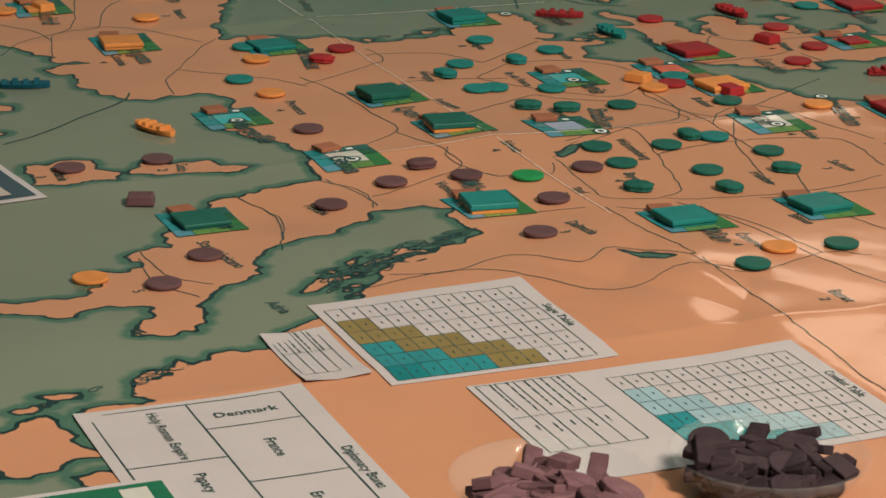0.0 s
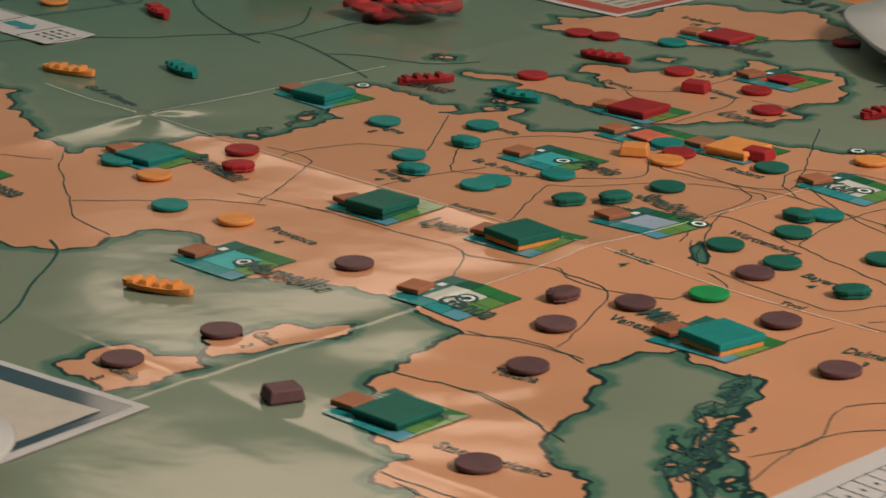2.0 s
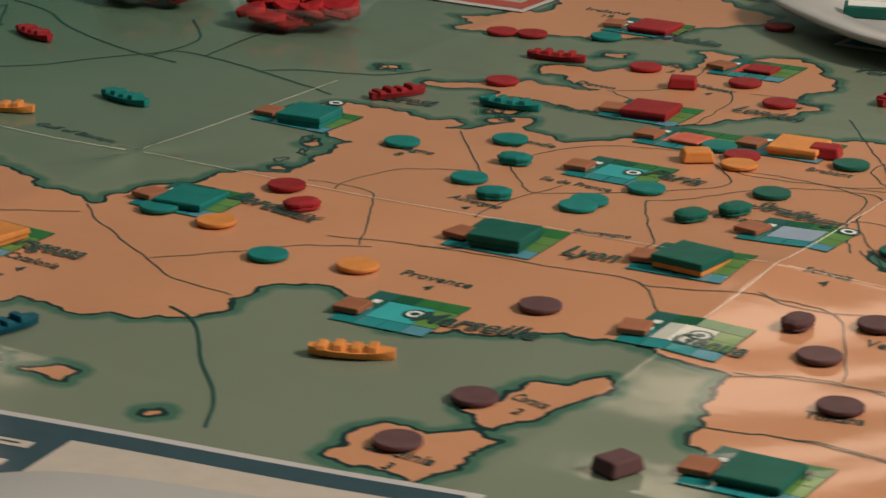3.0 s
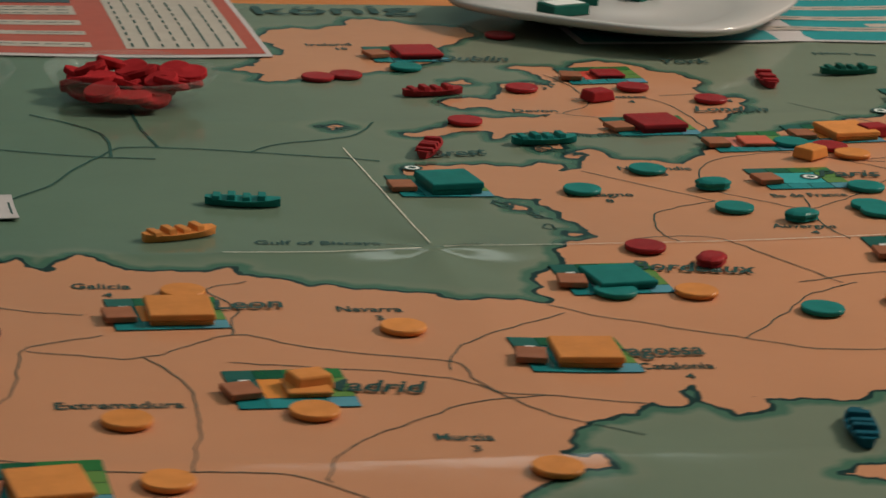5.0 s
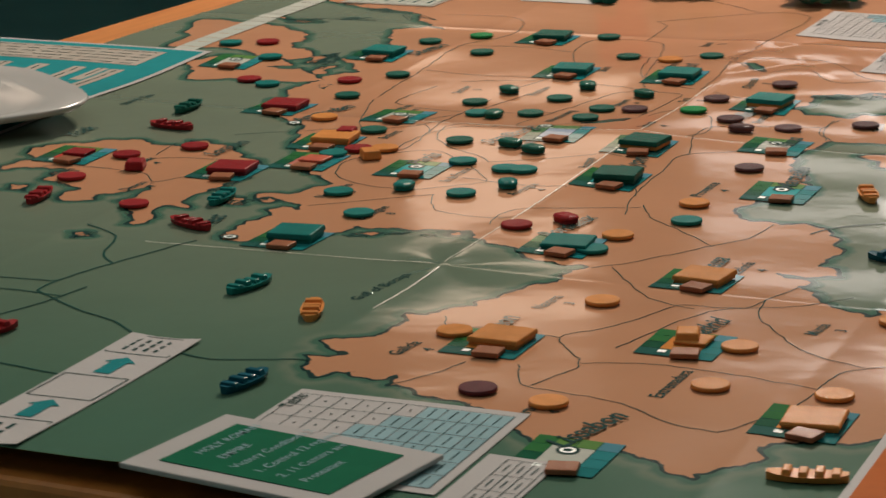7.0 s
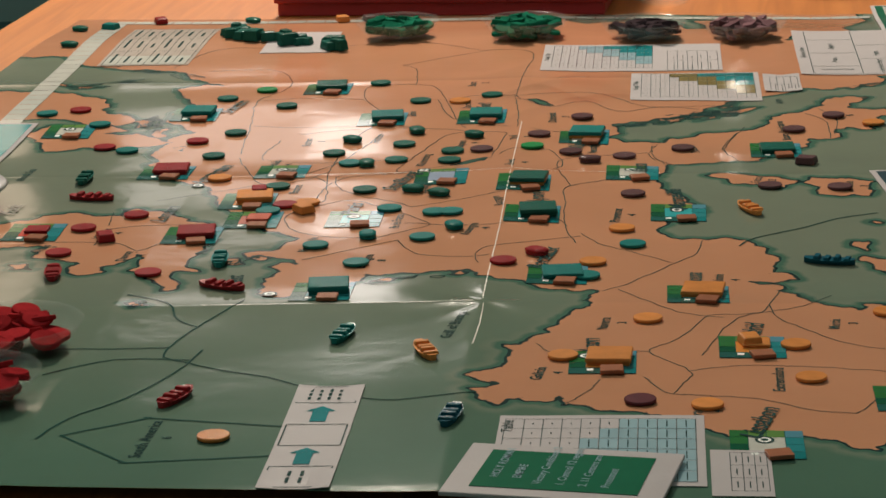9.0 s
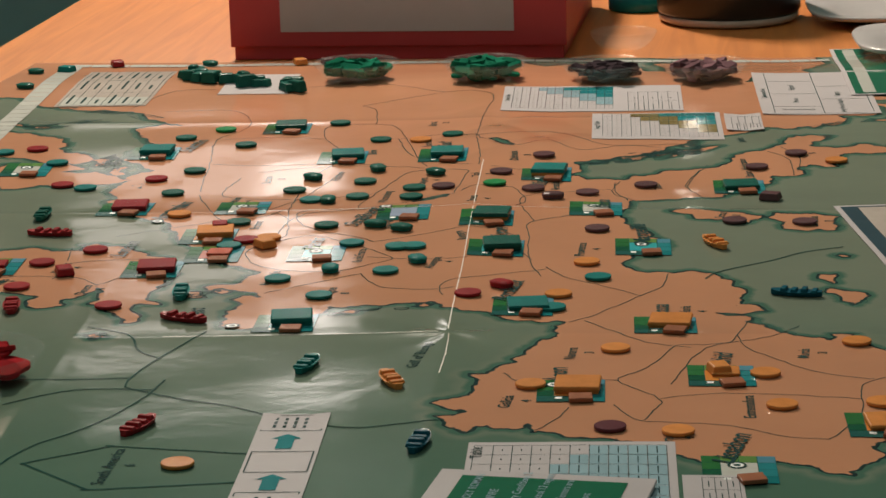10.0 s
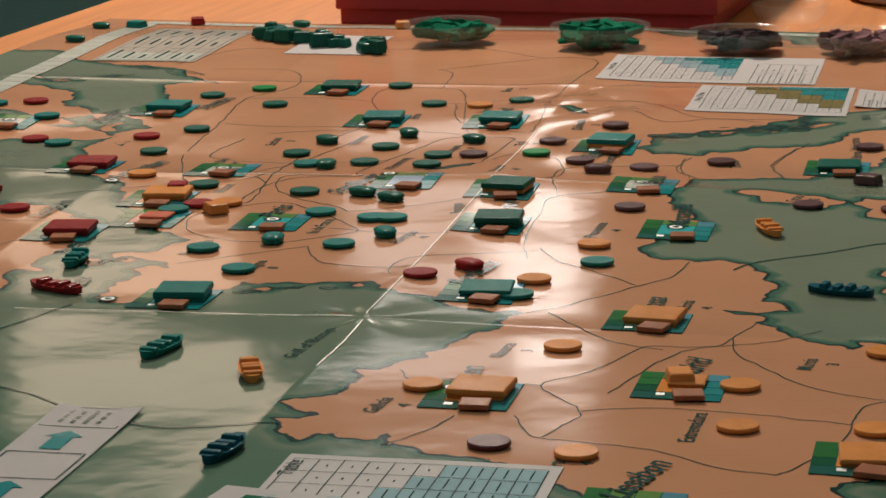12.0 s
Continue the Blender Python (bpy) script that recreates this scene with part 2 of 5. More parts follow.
plain("floor", box_bm(9, 9, 0.1, at=(0.5, 0, -0.85)), FLOOR, "dark floor under the table", "floor")
plain("ceiling", box_bm(9, 9, 0.1, at=(0.5, 0, 2.0)), WALL, "plain dim ceiling over the room", "ceiling")
for nm, sx, sy, x, y in (("wall_north", 9, 0.1, 0.5, 4.55), ("wall_south", 9, 0.1, 0.5, -4.55), ("wall_east", 0.1, 9, 5.05, 0), ("wall_west", 0.1, 9, -4.05, 0)):
    plain(nm, box_bm(sx, sy, 2.75, at=(x, y, -0.75)), WALL, "dim grey green room wall", "wall")

table = thing("table", "orange wooden table that carries the game map", "table")
table.matrix_basis = pose(-0.272, 0.583, 0, 0, 0, -4)
TX1, TY0 = 2.4, -1.65
part("tabletop", box_bm(TX1, -TY0, 0.03, 0.003, (TX1 / 2, TY0 / 2, -0.0395)), TABLE, table)
for lx in (0.08, TX1 - 0.08):
    for ly in (TY0 + 0.08, -0.08):
        part("leg", box_bm(0.06, 0.06, 0.710, 0.004, (lx, ly, -0.75)), TABLE, table)

# the map: outlines in centimetres --------------------------------------------
COAST_NORTH_SEA = [(57.7, 27.4), (55.3, 26.8), (53.5, 25.9), (49.9, 25.0), (48.1, 26.2), (46.2, 26.5), (45.0, 24.9), (43.2, 23.7), (42.1, 24.8), (40.0, 25.1), (38.3, 25.5), (35.0, 24.9), (30.3, 23.5), (27.9, 21.6), (26.3, 19.8), (24.0, 18.9), (21.9, 18.4), (18.4, 16.4), (16.3, 14.7), (15.3, 13.5), (14.6, 12.6), (13.8, 12.4), (12.2, 13.1), (11.4, 14.0), (11.1, 15.2), (10.1, 14.8), (10.2, 13.5), (9.6, 12.4), (8.5, 11.6), (8.9, 12.7), (8.0, 13.2), (7.1, 12.4), (5.6, 13.2), (3.2, 13.2), (1.7, 12.4), (1.9, 10.8), (2.6, 8.9), (4.8, 7.8), (6.4, 7.2), (6.0, 6.6), (6.4, 4.6), (6.7, 3.0), (7.0, 1.4), (5.6, 0.8), (4.8, -0.4), (4.7, -1.4), (3.1, -3.1), (2.6, -5.4), (2.9, -6.7)]
COAST_BISCAY = [(1.6, -6.0), (0.1, -6.1), (-1.1, -5.6), (-1.9, -5.0), (-2.9, -4.7), (-3.2, -4.3), (-4.0, -4.5), (-4.5, -4.1), (-5.6, -4.0), (-6.3, -3.1), (-6.9, -2.9), (-7.8, -2.5), (-7.8, -1.6), (-8.3, -1.6), (-8.8, -2.2), (-9.4, -2.1), (-10.2, -1.9), (-11.2, -2.0), (-11.9, -1.6), (-12.5, -0.9), (-12.9, -0.3), (-13.2, -0.0), (-13.7, -0.3), (-14.1, -0.6), (-14.5, -1.0), (-14.5, -1.8), (-14.9, -1.5), (-15.4, -1.2), (-15.6, -0.3), (-16.2, -0.8), (-17.4, -1.3), (-18.3, -1.8), (-17.2, -2.3), (-16.8, -3.0), (-17.5, -3.3), (-17.7, -4.3), (-16.8, -4.9), (-17.2, -5.1), (-18.2, -5.2)]
COAST_PORTUGAL = [(-18.3, -6.2), (-19.2, -8.5), (-19.4, -9.4), (-20.1, -9.3), (-19.7, -9.9), (-20.5, -11.1), (-21.4, -11.6), (-21.9, -12.4), (-23.2, -13.7), (-22.6, -16.8), (-23.2, -17.5), (-23.5, -18.6), (-24.8, -20.2), (-24.1, -20.1), (-23.0, -20.9), (-21.7, -21.9), (-20.3, -21.4), (-19.4, -22.1), (-18.4, -23.6), (-18.6, -24.9)]
COAST_MURCIA = [(-17.2, -25.6), (-4.2, -26.1), (-3.1, -23.8), (-1.6, -22.8), (0.1, -22.4), (0.1, -22.1), (-0.1, -21.2), (-0.7, -21.4), (-1.2, -20.9), (-0.7, -20.5), (-0.5, -19.8), (0.2, -18.8), (1.3, -18.1), (2.1, -17.7), (3.1, -16.6), (3.4, -17.1), (4.5, -16.5), (4.6, -15.6), (5.0, -15.1)]
COAST_GULF_OF_LION = [(5.5, -17.9), (7.1, -17.1), (6.7, -16.3), (8.5, -16.7), (10.9, -16.3), (12.8, -15.7), (14.0, -14.8), (14.3, -13.4), (13.9, -12.7), (14.0, -11.3), (14.9, -10.3), (16.2, -9.7), (18.3, -10.2), (18.0, -11.8), (21.3, -12.7), (22.6, -11.5), (24.7, -10.8), (26.8, -10.1), (29.7, -10.1), (32.6, -10.5), (32.9, -12.4), (33.4, -13.9), (33.8, -15.1)]
COAST_ITALY = [(37.2, -19.5), (39.3, -20.4), (40.2, -20.4), (40.2, -21.9), (41.6, -22.7), (42.4, -22.2), (43.3, -23.2), (42.7, -25.1), (44.9, -24.8), (46.2, -25.8), (46.3, -28.1), (45.8, -29.5), (45.7, -30.9), (47.3, -31.2), (47.2, -29.9), (48.1, -28.6), (49.0, -27.1), (48.1, -25.9), (48.3, -24.2), (48.7, -23.7), (50.0, -23.9), (52.0, -25.4), (52.5, -23.9), (52.3, -22.8), (51.5, -22.2), (47.7, -20.5), (46.7, -18.8), (46.0, -18.0), (43.9, -17.6), (42.3, -16.2), (41.6, -14.7), (40.5, -12.3), (38.6, -10.0), (38.7, -7.4), (39.8, -6.4)]
COAST_DALMATIA = [(41.1, -7.2), (42.7, -7.0), (43.7, -6.4), (44.2, -7.3), (45.1, -9.1), (46.0, -10.5), (47.1, -12.3), (48.8, -13.4), (50.7, -14.8), (52.7, -17.7), (55.4, -20.6), (55.0, -22.9), (55.8, -23.9), (57.1, -26.7), (58.6, -27.2), (59.3, -26.5), (59.3, -28.0), (59.6, -29.6), (60.8, -29.7), (64.0, -28.5), (70.0, -27.0), (73.2, -22.6), (74.0, -20.1), (75.2, -20.6), (77.0, -26.0)]
COAST_BALTIC = [(70.5, 42.8), (70.6, 40.0), (69.2, 38.5), (67.1, 37.0), (65.7, 34.9), (64.6, 32.3), (64.4, 30.0), (63.6, 28.0), (60.2, 26.1), (58.5, 24.0), (59.3, 25.5), (58.3, 26.7)]
BRITAIN = [(16.7, 32.7), (18.7, 31.0), (20.1, 29.1), (20.6, 27.4), (19.7, 25.7), (19.9, 24.5), (21.3, 24.6), (21.6, 23.7), (20.8, 21.9), (19.6, 20.9), (18.5, 20.0), (17.9, 18.5), (16.9, 17.8), (15.8, 18.0), (12.6, 18.0), (10.6, 18.0), (8.8, 18.4), (7.1, 17.3), (7.3, 18.7), (6.4, 19.0), (4.6, 18.1), (3.5, 18.2), (3.2, 19.0), (4.7, 19.4), (6.4, 20.4), (7.4, 21.7), (8.8, 21.3), (10.1, 21.2), (11.7, 21.9), (9.6, 22.3), (8.6, 22.8), (8.4, 23.5), (7.1, 23.1), (6.5, 24.5), (7.8, 25.4), (9.0, 25.0), (10.0, 26.7), (10.4, 28.2), (12.2, 28.5), (12.8, 27.2), (12.8, 29.6), (11.6, 31.5)]
IRELAND = [(1.3, 40.7), (4.1, 40.9), (6.2, 43.4), (8.5, 42.6), (11.8, 40.9), (10.4, 36.9), (9.2, 35.2), (7.4, 32.3), (5.9, 30.7), (3.7, 30.6), (1.6, 29.1), (-1.5, 29.3), (-0.8, 30.3), (-2.7, 31.6), (-1.0, 32.2), (0.8, 34.4), (0.3, 37.9)]
SCANIA = [(56.8, 42.4), (56.7, 39.7), (56.6, 37.1), (55.1, 34.5), (53.8, 32.3), (50.2, 32.0), (48.1, 29.6), (46.5, 28.7), (45.0, 30.7), (46.3, 33.1), (46.5, 39.9)]
JUTLAND = [(42.8, 36.5), (45.1, 34.9), (45.0, 29.9), (43.6, 28.8), (42.8, 30.3), (41.3, 25.9), (40.0, 24.8), (38.9, 26.9), (38.4, 28.6), (37.7, 33.4), (39.9, 34.2)]
SARDINIA = [(24.6, -23.4), (24.9, -22.4), (24.4, -21.4), (24.7, -20.6), (25.4, -20.1), (26.6, -20.4), (27.1, -19.9), (27.7, -19.3), (28.3, -19.7), (28.9, -19.7), (28.8, -20.5), (28.6, -21.6), (28.9, -22.5), (28.5, -23.0), (28.1, -24.0), (25.9, -23.8)]
MALLORCA = [(6.9, -23.2), (7.8, -22.4), (8.8, -22.4), (10.4, -21.7), (10.8, -22.1), (9.8, -23.9), (8.3, -23.8)]
MENORCA = [(11.7, -22.3), (12.6, -21.4), (13.7, -21.6), (13.9, -22.6), (13.0, -22.4)]
ISLETS = [
    [(56.7, -26.7), (55.2, -24.4), (55.7, -24.1), (56.4, -25.1), (57.2, -26.6)],
    [(57.4, -30.6), (57.5, -29.0), (57.9, -29.1), (58.3, -30.3)],
    [(58.6, -32.0), (58.3, -30.9), (58.9, -31.0), (59.1, -31.8)],
    [(60.9, -34.6), (60.6, -32.8), (59.5, -30.9), (59.9, -30.6), (61.4, -30.3), (64.1, -29.7), (64.0, -30.9), (64.9, -31.9), (64.9, -33.8)],
    [(65.6, -31.4), (65.4, -30.2), (66.6, -29.5), (66.9, -30.6)],
    [(47.4, -14.4), (47.3, -13.8), (47.5, -13.6), (47.8, -14.3)],
    [(49.0, -15.2), (48.8, -14.4), (49.1, -14.3), (49.6, -15.3)],
    [(50.2, -15.5), (49.9, -14.8), (50.2, -14.8), (50.6, -15.5)],
    [(45.0, -11.3), (44.3, -10.2), (44.7, -10.2), (45.3, -11.3)],
    [(46.5, -11.4), (45.8, -10.1), (46.1, -10.2), (46.9, -11.4)],
    [(43.9, -8.6), (43.5, -7.6), (43.8, -7.2), (44.2, -8.4)],
    [(46.6, -15.1), (46.6, -14.7), (46.9, -14.7), (47.0, -15.2)],
    [(58.3, -30.8), (58.0, -30.3), (58.6, -30.6)],
    [(57.8, -29.5), (57.7, -28.9), (58.1, -29.1)],
    [(51.4, -25.0), (51.6, -24.8), (51.9, -25.0)],
    [(-0.2, 20.0), (0.7, 20.6), (1.2, 19.9), (0.2, 19.2)],
    [(8.5, 16.3), (9.8, 16.5), (10.0, 15.5), (8.6, 14.9)],
    [(10.1, 14.8), (10.6, 14.2), (9.8, 13.3), (9.3, 14.0)],
    [(7.8, 28.9), (8.9, 29.2), (9.1, 28.2), (7.8, 27.6)],
    [(5.9, 2.4), (6.6, 1.7), (6.0, 1.3)],
    [(4.8, 6.9), (5.4, 6.2), (5.4, 5.5), (4.7, 5.8)],
    [(17.7, -23.3), (18.1, -22.9), (18.5, -23.4), (18.1, -23.8)],
    [(26.4, -17.9), (27.1, -18.1), (27.6, -18.8), (28.3, -19.0), (28.6, -18.1), (29.1, -17.4), (29.4, -16.1), (29.8, -15.0), (30.0, -13.9), (29.3, -13.0), (28.8, -13.7), (28.4, -14.4), (27.3, -14.6), (27.3, -15.4), (27.0, -15.9), (27.1, -16.9)],
    [(46.3, 28.8), (46.8, 27.7), (45.0, 27.6), (44.4, 28.3)],
    [(43.6, 26.9), (44.4, 25.9), (41.9, 25.6), (41.5, 26.3)],
    [(38.3, 24.6), (38.9, 23.7), (37.6, 23.7)],
    [(59.8, 37.8), (58.3, 33.8), (57.8, 35.5)],
    [(44.8, -12.5), (49.2, -17.2), (46.8, -13.9)],
    [(45.0, -8.9), (46.5, -13.5), (45.4, -10.9)]]
LAKES = [
    [(87.5, -1.7), (89.0, -5.1), (88.4, -11.6), (87.5, -18.3), (85.8, -18.3), (85.7, -15.1), (85.3, -12.6), (82.9, -13.7), (80.4, -13.8), (80.1, -12.1), (83.2, -11.5), (84.9, -8.2), (84.4, -5.3), (83.3, -3.5), (85.1, -1.8)],
    [(48.8, -2.2), (49.5, -1.3), (51.0, -0.0), (51.2, -0.8), (50.2, -1.7)],
    [(33.0, 2.1), (32.1, 3.1), (31.7, 4.3), (33.2, 3.0), (34.0, 1.9)]]
MX0, MX1, MY0, MY1 = -30.6, 88.5, -42.3, 47.4
MAINLAND = (COAST_NORTH_SEA + COAST_BISCAY + COAST_PORTUGAL + COAST_MURCIA + COAST_GULF_OF_LION + COAST_ITALY
            + COAST_DALMATIA + [(98, -28), (98, 55), (72, 55)] + COAST_BALTIC)


def rough_outline(pts, rnd, levels=3, k=0.21):
    """Breaks an outline up into small bays and capes."""
    for _ in range(levels):
        out = []
        for (ax, ay), (bx, by) in zip(pts, pts[1:] + pts[:1]):
            d = rnd.uniform(-k, k) if math.hypot(bx - ax, by - ay) < 9 else 0
            out += [(ax, ay), ((ax + bx) / 2 - (by - ay) * d, (ay + by) / 2 + (bx - ax) * d)]
        pts = out
    return pts


rnd = random.Random(7)
LANDS = [rough_outline(p, rnd) for p in (MAINLAND, BRITAIN, IRELAND, SCANIA, JUTLAND, SARDINIA, MALLORCA, MENORCA, *ISLETS)]
FOLD_X, FOLD_Y = (0.0, 29.7, 59.4), (0.0, 21.0, -21.0)


def tent(v, step):
    """Zero at one fold, one at the next, and so on."""
    return 2 * np.abs(v / (2 * step) - np.floor(v / (2 * step) + 0.5))


def map_height(x, y):
    """Lie of the folded sheet, in centimetres; x and y may be arrays."""
    z = 0.03 * np.sin(x * 0.16 + 0.7) * np.cos(y * 0.14 - 0.4) + 0.02 * np.sin(x * 0.41 + y * 0.23)
    z = z + 0.016 * np.maximum(y, -24.0) * np.where(y > 0, 0.5, 1.0) + 0.02
    west, south = 1 / (1 + np.exp((x + 1.0) / 5.0)), 1 / (1 + np.exp((y + 4.0) / 2.5))
    z = z + 0.36 * west * south - 0.12 * np.clip((-x - 20.0) / 10.6, 0, 1) * (1 - south)
    z = z + np.where(x < 0, 0.45, 0.22) * tent(x, 29.7) * (1 - 0.5 * south * np.where(x < 29.7, 1 - np.clip(x / 29.7, 0, 1), 0.0)) - 0.36 - 0.08 * tent(y, 21.0)
    z = z + 0.32 * np.exp(-np.hypot(x - 29.7, y) / 9.0)
    for n, f in enumerate(FOLD_X):
        z = z + (0.13, 0.07, 0.08)[n] * np.exp(-np.abs(x - f) / (2.6, 1.0, 0.9)[n])
    for n, f in enumerate(FOLD_Y):
        z = z + (0.13, 0.04, 0.05)[n] * np.exp(-np.abs(y - f) / (2.2, 0.9, 0.9)[n])
    r, a = np.hypot(x, y), np.arctan2(y, x)
    z = z + 0.09 * np.exp(-r / 3.0) * np.cos(4 * a + 0.4) * np.minimum(r, 1.5) / 1.5
    east = np.clip((x - 34) / 18, 0, 1), np.clip((x - 76) / 12, 0, 1)
    z = z + east[0] ** 2 * (3 - 2 * east[0]) * (1 - east[1] ** 2 * (3 - 2 * east[1])) * (0.42 + 0.012 * np.clip(-y, 0, 20))
    w = np.exp(-(((x - 54) / 9) ** 2 + ((y + 2) / 7) ** 2))
    z = z + w * (0.16 * np.abs(np.sin(0.33 * x + 0.16 * y + 1.1 * np.sin(y * 0.33))) + 0.09 * np.abs(np.sin(0.62 * y - 0.25 * x + 0.8 * np.sin(x * 0.3))))
    w = np.exp(-(((x - 42) / 12) ** 4 + ((y + 10) / 10) ** 4))
    z = z + w * 0.035 * (np.sin(0.62 * x + 0.5 * y + 1.5 * np.sin(0.3 * y)) + np.sin(0.75 * y - 0.42 * x + 1.3 * np.sin(0.25 * x)))
    return z


def hz(x, y):
    return float(map_height(np.float64(x), np.float64(y)))


def build_map():
    step = 0.22
    xs, vs = np.arange(MX0, MX1 + 0.01, step), np.linspace(0, 1, int((MY1 - MY0) / step))
    gx, gv = np.meshgrid(xs, vs, indexing="ij")
    gy = MY0 + gv * (MY1 - 0.063 * (gx - 2.0) - MY0)
    gx = gx + 0.06 * gy * (1 - np.clip((gx - MX0) / 40, 0, 1))
    px, py = gx.ravel(), gy.ravel()
    best = np.full(px.shape, 1e9)
    inside = np.zeros(px.shape, bool)
    for land in LANDS:
        ins = np.zeros(px.shape, bool)
        for (ax, ay), (bx, by) in zip(land, land[1:] + land[:1]):
            dx, dy = bx - ax, by - ay
            near = (px > min(ax, bx) - 2.2) & (px < max(ax, bx) + 2.2) & (py > min(ay, by) - 2.2) & (py < max(ay, by) + 2.2)
            qx, qy = px[near] - ax, py[near] - ay
            t = np.clip((qx * dx + qy * dy) / (dx * dx + dy * dy + 1e-9), 0, 1)
            best[near] = np.minimum(best[near], (qx - t * dx) ** 2 + (qy - t * dy) ** 2)
            if ay != by:
                rows = (ay > py) != (by > py)
                ins[rows] ^= px[rows] < (py[rows] - ay) * dx / dy + ax
        inside |= ins
    for lake in LAKES:
        ins = np.zeros(px.shape, bool)
        for (ax, ay), (bx, by) in zip(lake, lake[1:] + lake[:1]):
            dx, dy = bx - ax, by - ay
            near = (px > min(ax, bx) - 2.2) & (px < max(ax, bx) + 2.2) & (py > min(ay, by) - 2.2) & (py < max(ay, by) + 2.2)
            qx, qy = px[near] - ax, py[near] - ay
            s = np.clip((qx * dx + qy * dy) / (dx * dx + dy * dy + 1e-9), 0, 1)
            best[near] = np.minimum(best[near], (qx - s * dx) ** 2 + (qy - s * dy) ** 2)
            if ay != by:
                rows = (ay > py) != (by > py)
                ins[rows] ^= px[rows] < (py[rows] - ay) * dx / dy + ax
        inside &= ~ins
    dist = np.minimum(np.sqrt(best), 3.0) * np.where(inside, 1, -1)
    co = np.stack([px, py, map_height(px, py)], 1) * CM
    nx, ny = gx.shape
    idx = np.arange(nx * ny).reshape(nx, ny)
    faces = np.stack([idx[:-1, :-1], idx[1:, :-1], idx[1:, 1:], idx[:-1, 1:]], -1).reshape(-1, 4)
    me = bpy.data.meshes.new("map_sheet")
    me.from_pydata(co.tolist(), [], faces.tolist())
    att = me.attributes.new("coast", "FLOAT", "POINT")
    att.data.foreach_set("value", dist.astype(np.float32))
    for f in me.polygons:
        f.use_smooth = True
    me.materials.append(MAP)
    sheet = new("map_sheet", me)
    sheet.parent = game_map
    return sheet


game_map = thing("game_map", "large glossy folded board game map of western Europe on the table", "game map")
build_map()


def drape(x, y, lift=0.035):
    return (x * CM, y * CM, (hz(x, y) + lift) * CM)


def smooth_line(pts, per=5):
    out = []
    n = len(pts)
    for i in range(n - 1):
        p0, p1, p2, p3 = (Vector((*pts[min(max(j, 0), n - 1)], 0)) for j in (i - 1, i, i + 1, i + 2))
        for k in range(per):
            t = k / per
            q = 0.5 * (2 * p1 + (p2 - p0) * t + (2 * p0 - 5 * p1 + 4 * p2 - p3) * t * t + (3 * p1 - p0 - 3 * p2 + p3) * t ** 3)
            out.append((q.x, q.y))
    return out + [tuple(pts[-1])]


def ribbon(name, pts, width, mat, parent, lift=0.03, wob=0.05, close=True):
    line = smooth_line(pts)
    dense = [line[0]]
    for a, b in zip(line, line[1:]):
        k = max(1, int(math.hypot(b[0] - a[0], b[1] - a[1]) / 0.35))
        dense += [(a[0] + (b[0] - a[0]) * j / k, a[1] + (b[1] - a[1]) * j / k) for j in range(1, k + 1)]
    bm = bmesh.new()
    prev = None
    for i, (x, y) in enumerate(dense):
        a, b = dense[max(i - 1, 0)], dense[min(i + 1, len(dense) - 1)]
        d = Vector((b[0] - a[0], b[1] - a[1], 0))
        if d.length < 1e-6:
            continue
        d.normalize()
        x, y = x + wob * noise.noise((x * 1.3, y * 1.3, 3)), y + wob * noise.noise((x * 1.3, y * 1.3, 9))
        l, r = (x - d.y * width / 2, y + d.x * width / 2), (x + d.y * width / 2, y - d.x * width / 2)
        cur = (bm.verts.new(drape(*l, lift)), bm.verts.new(drape(*r, lift)))
        if prev:
            bm.faces.new((prev[1], cur[1], cur[0], prev[0]))
        prev = cur
    return part(name, bm, mat, parent)


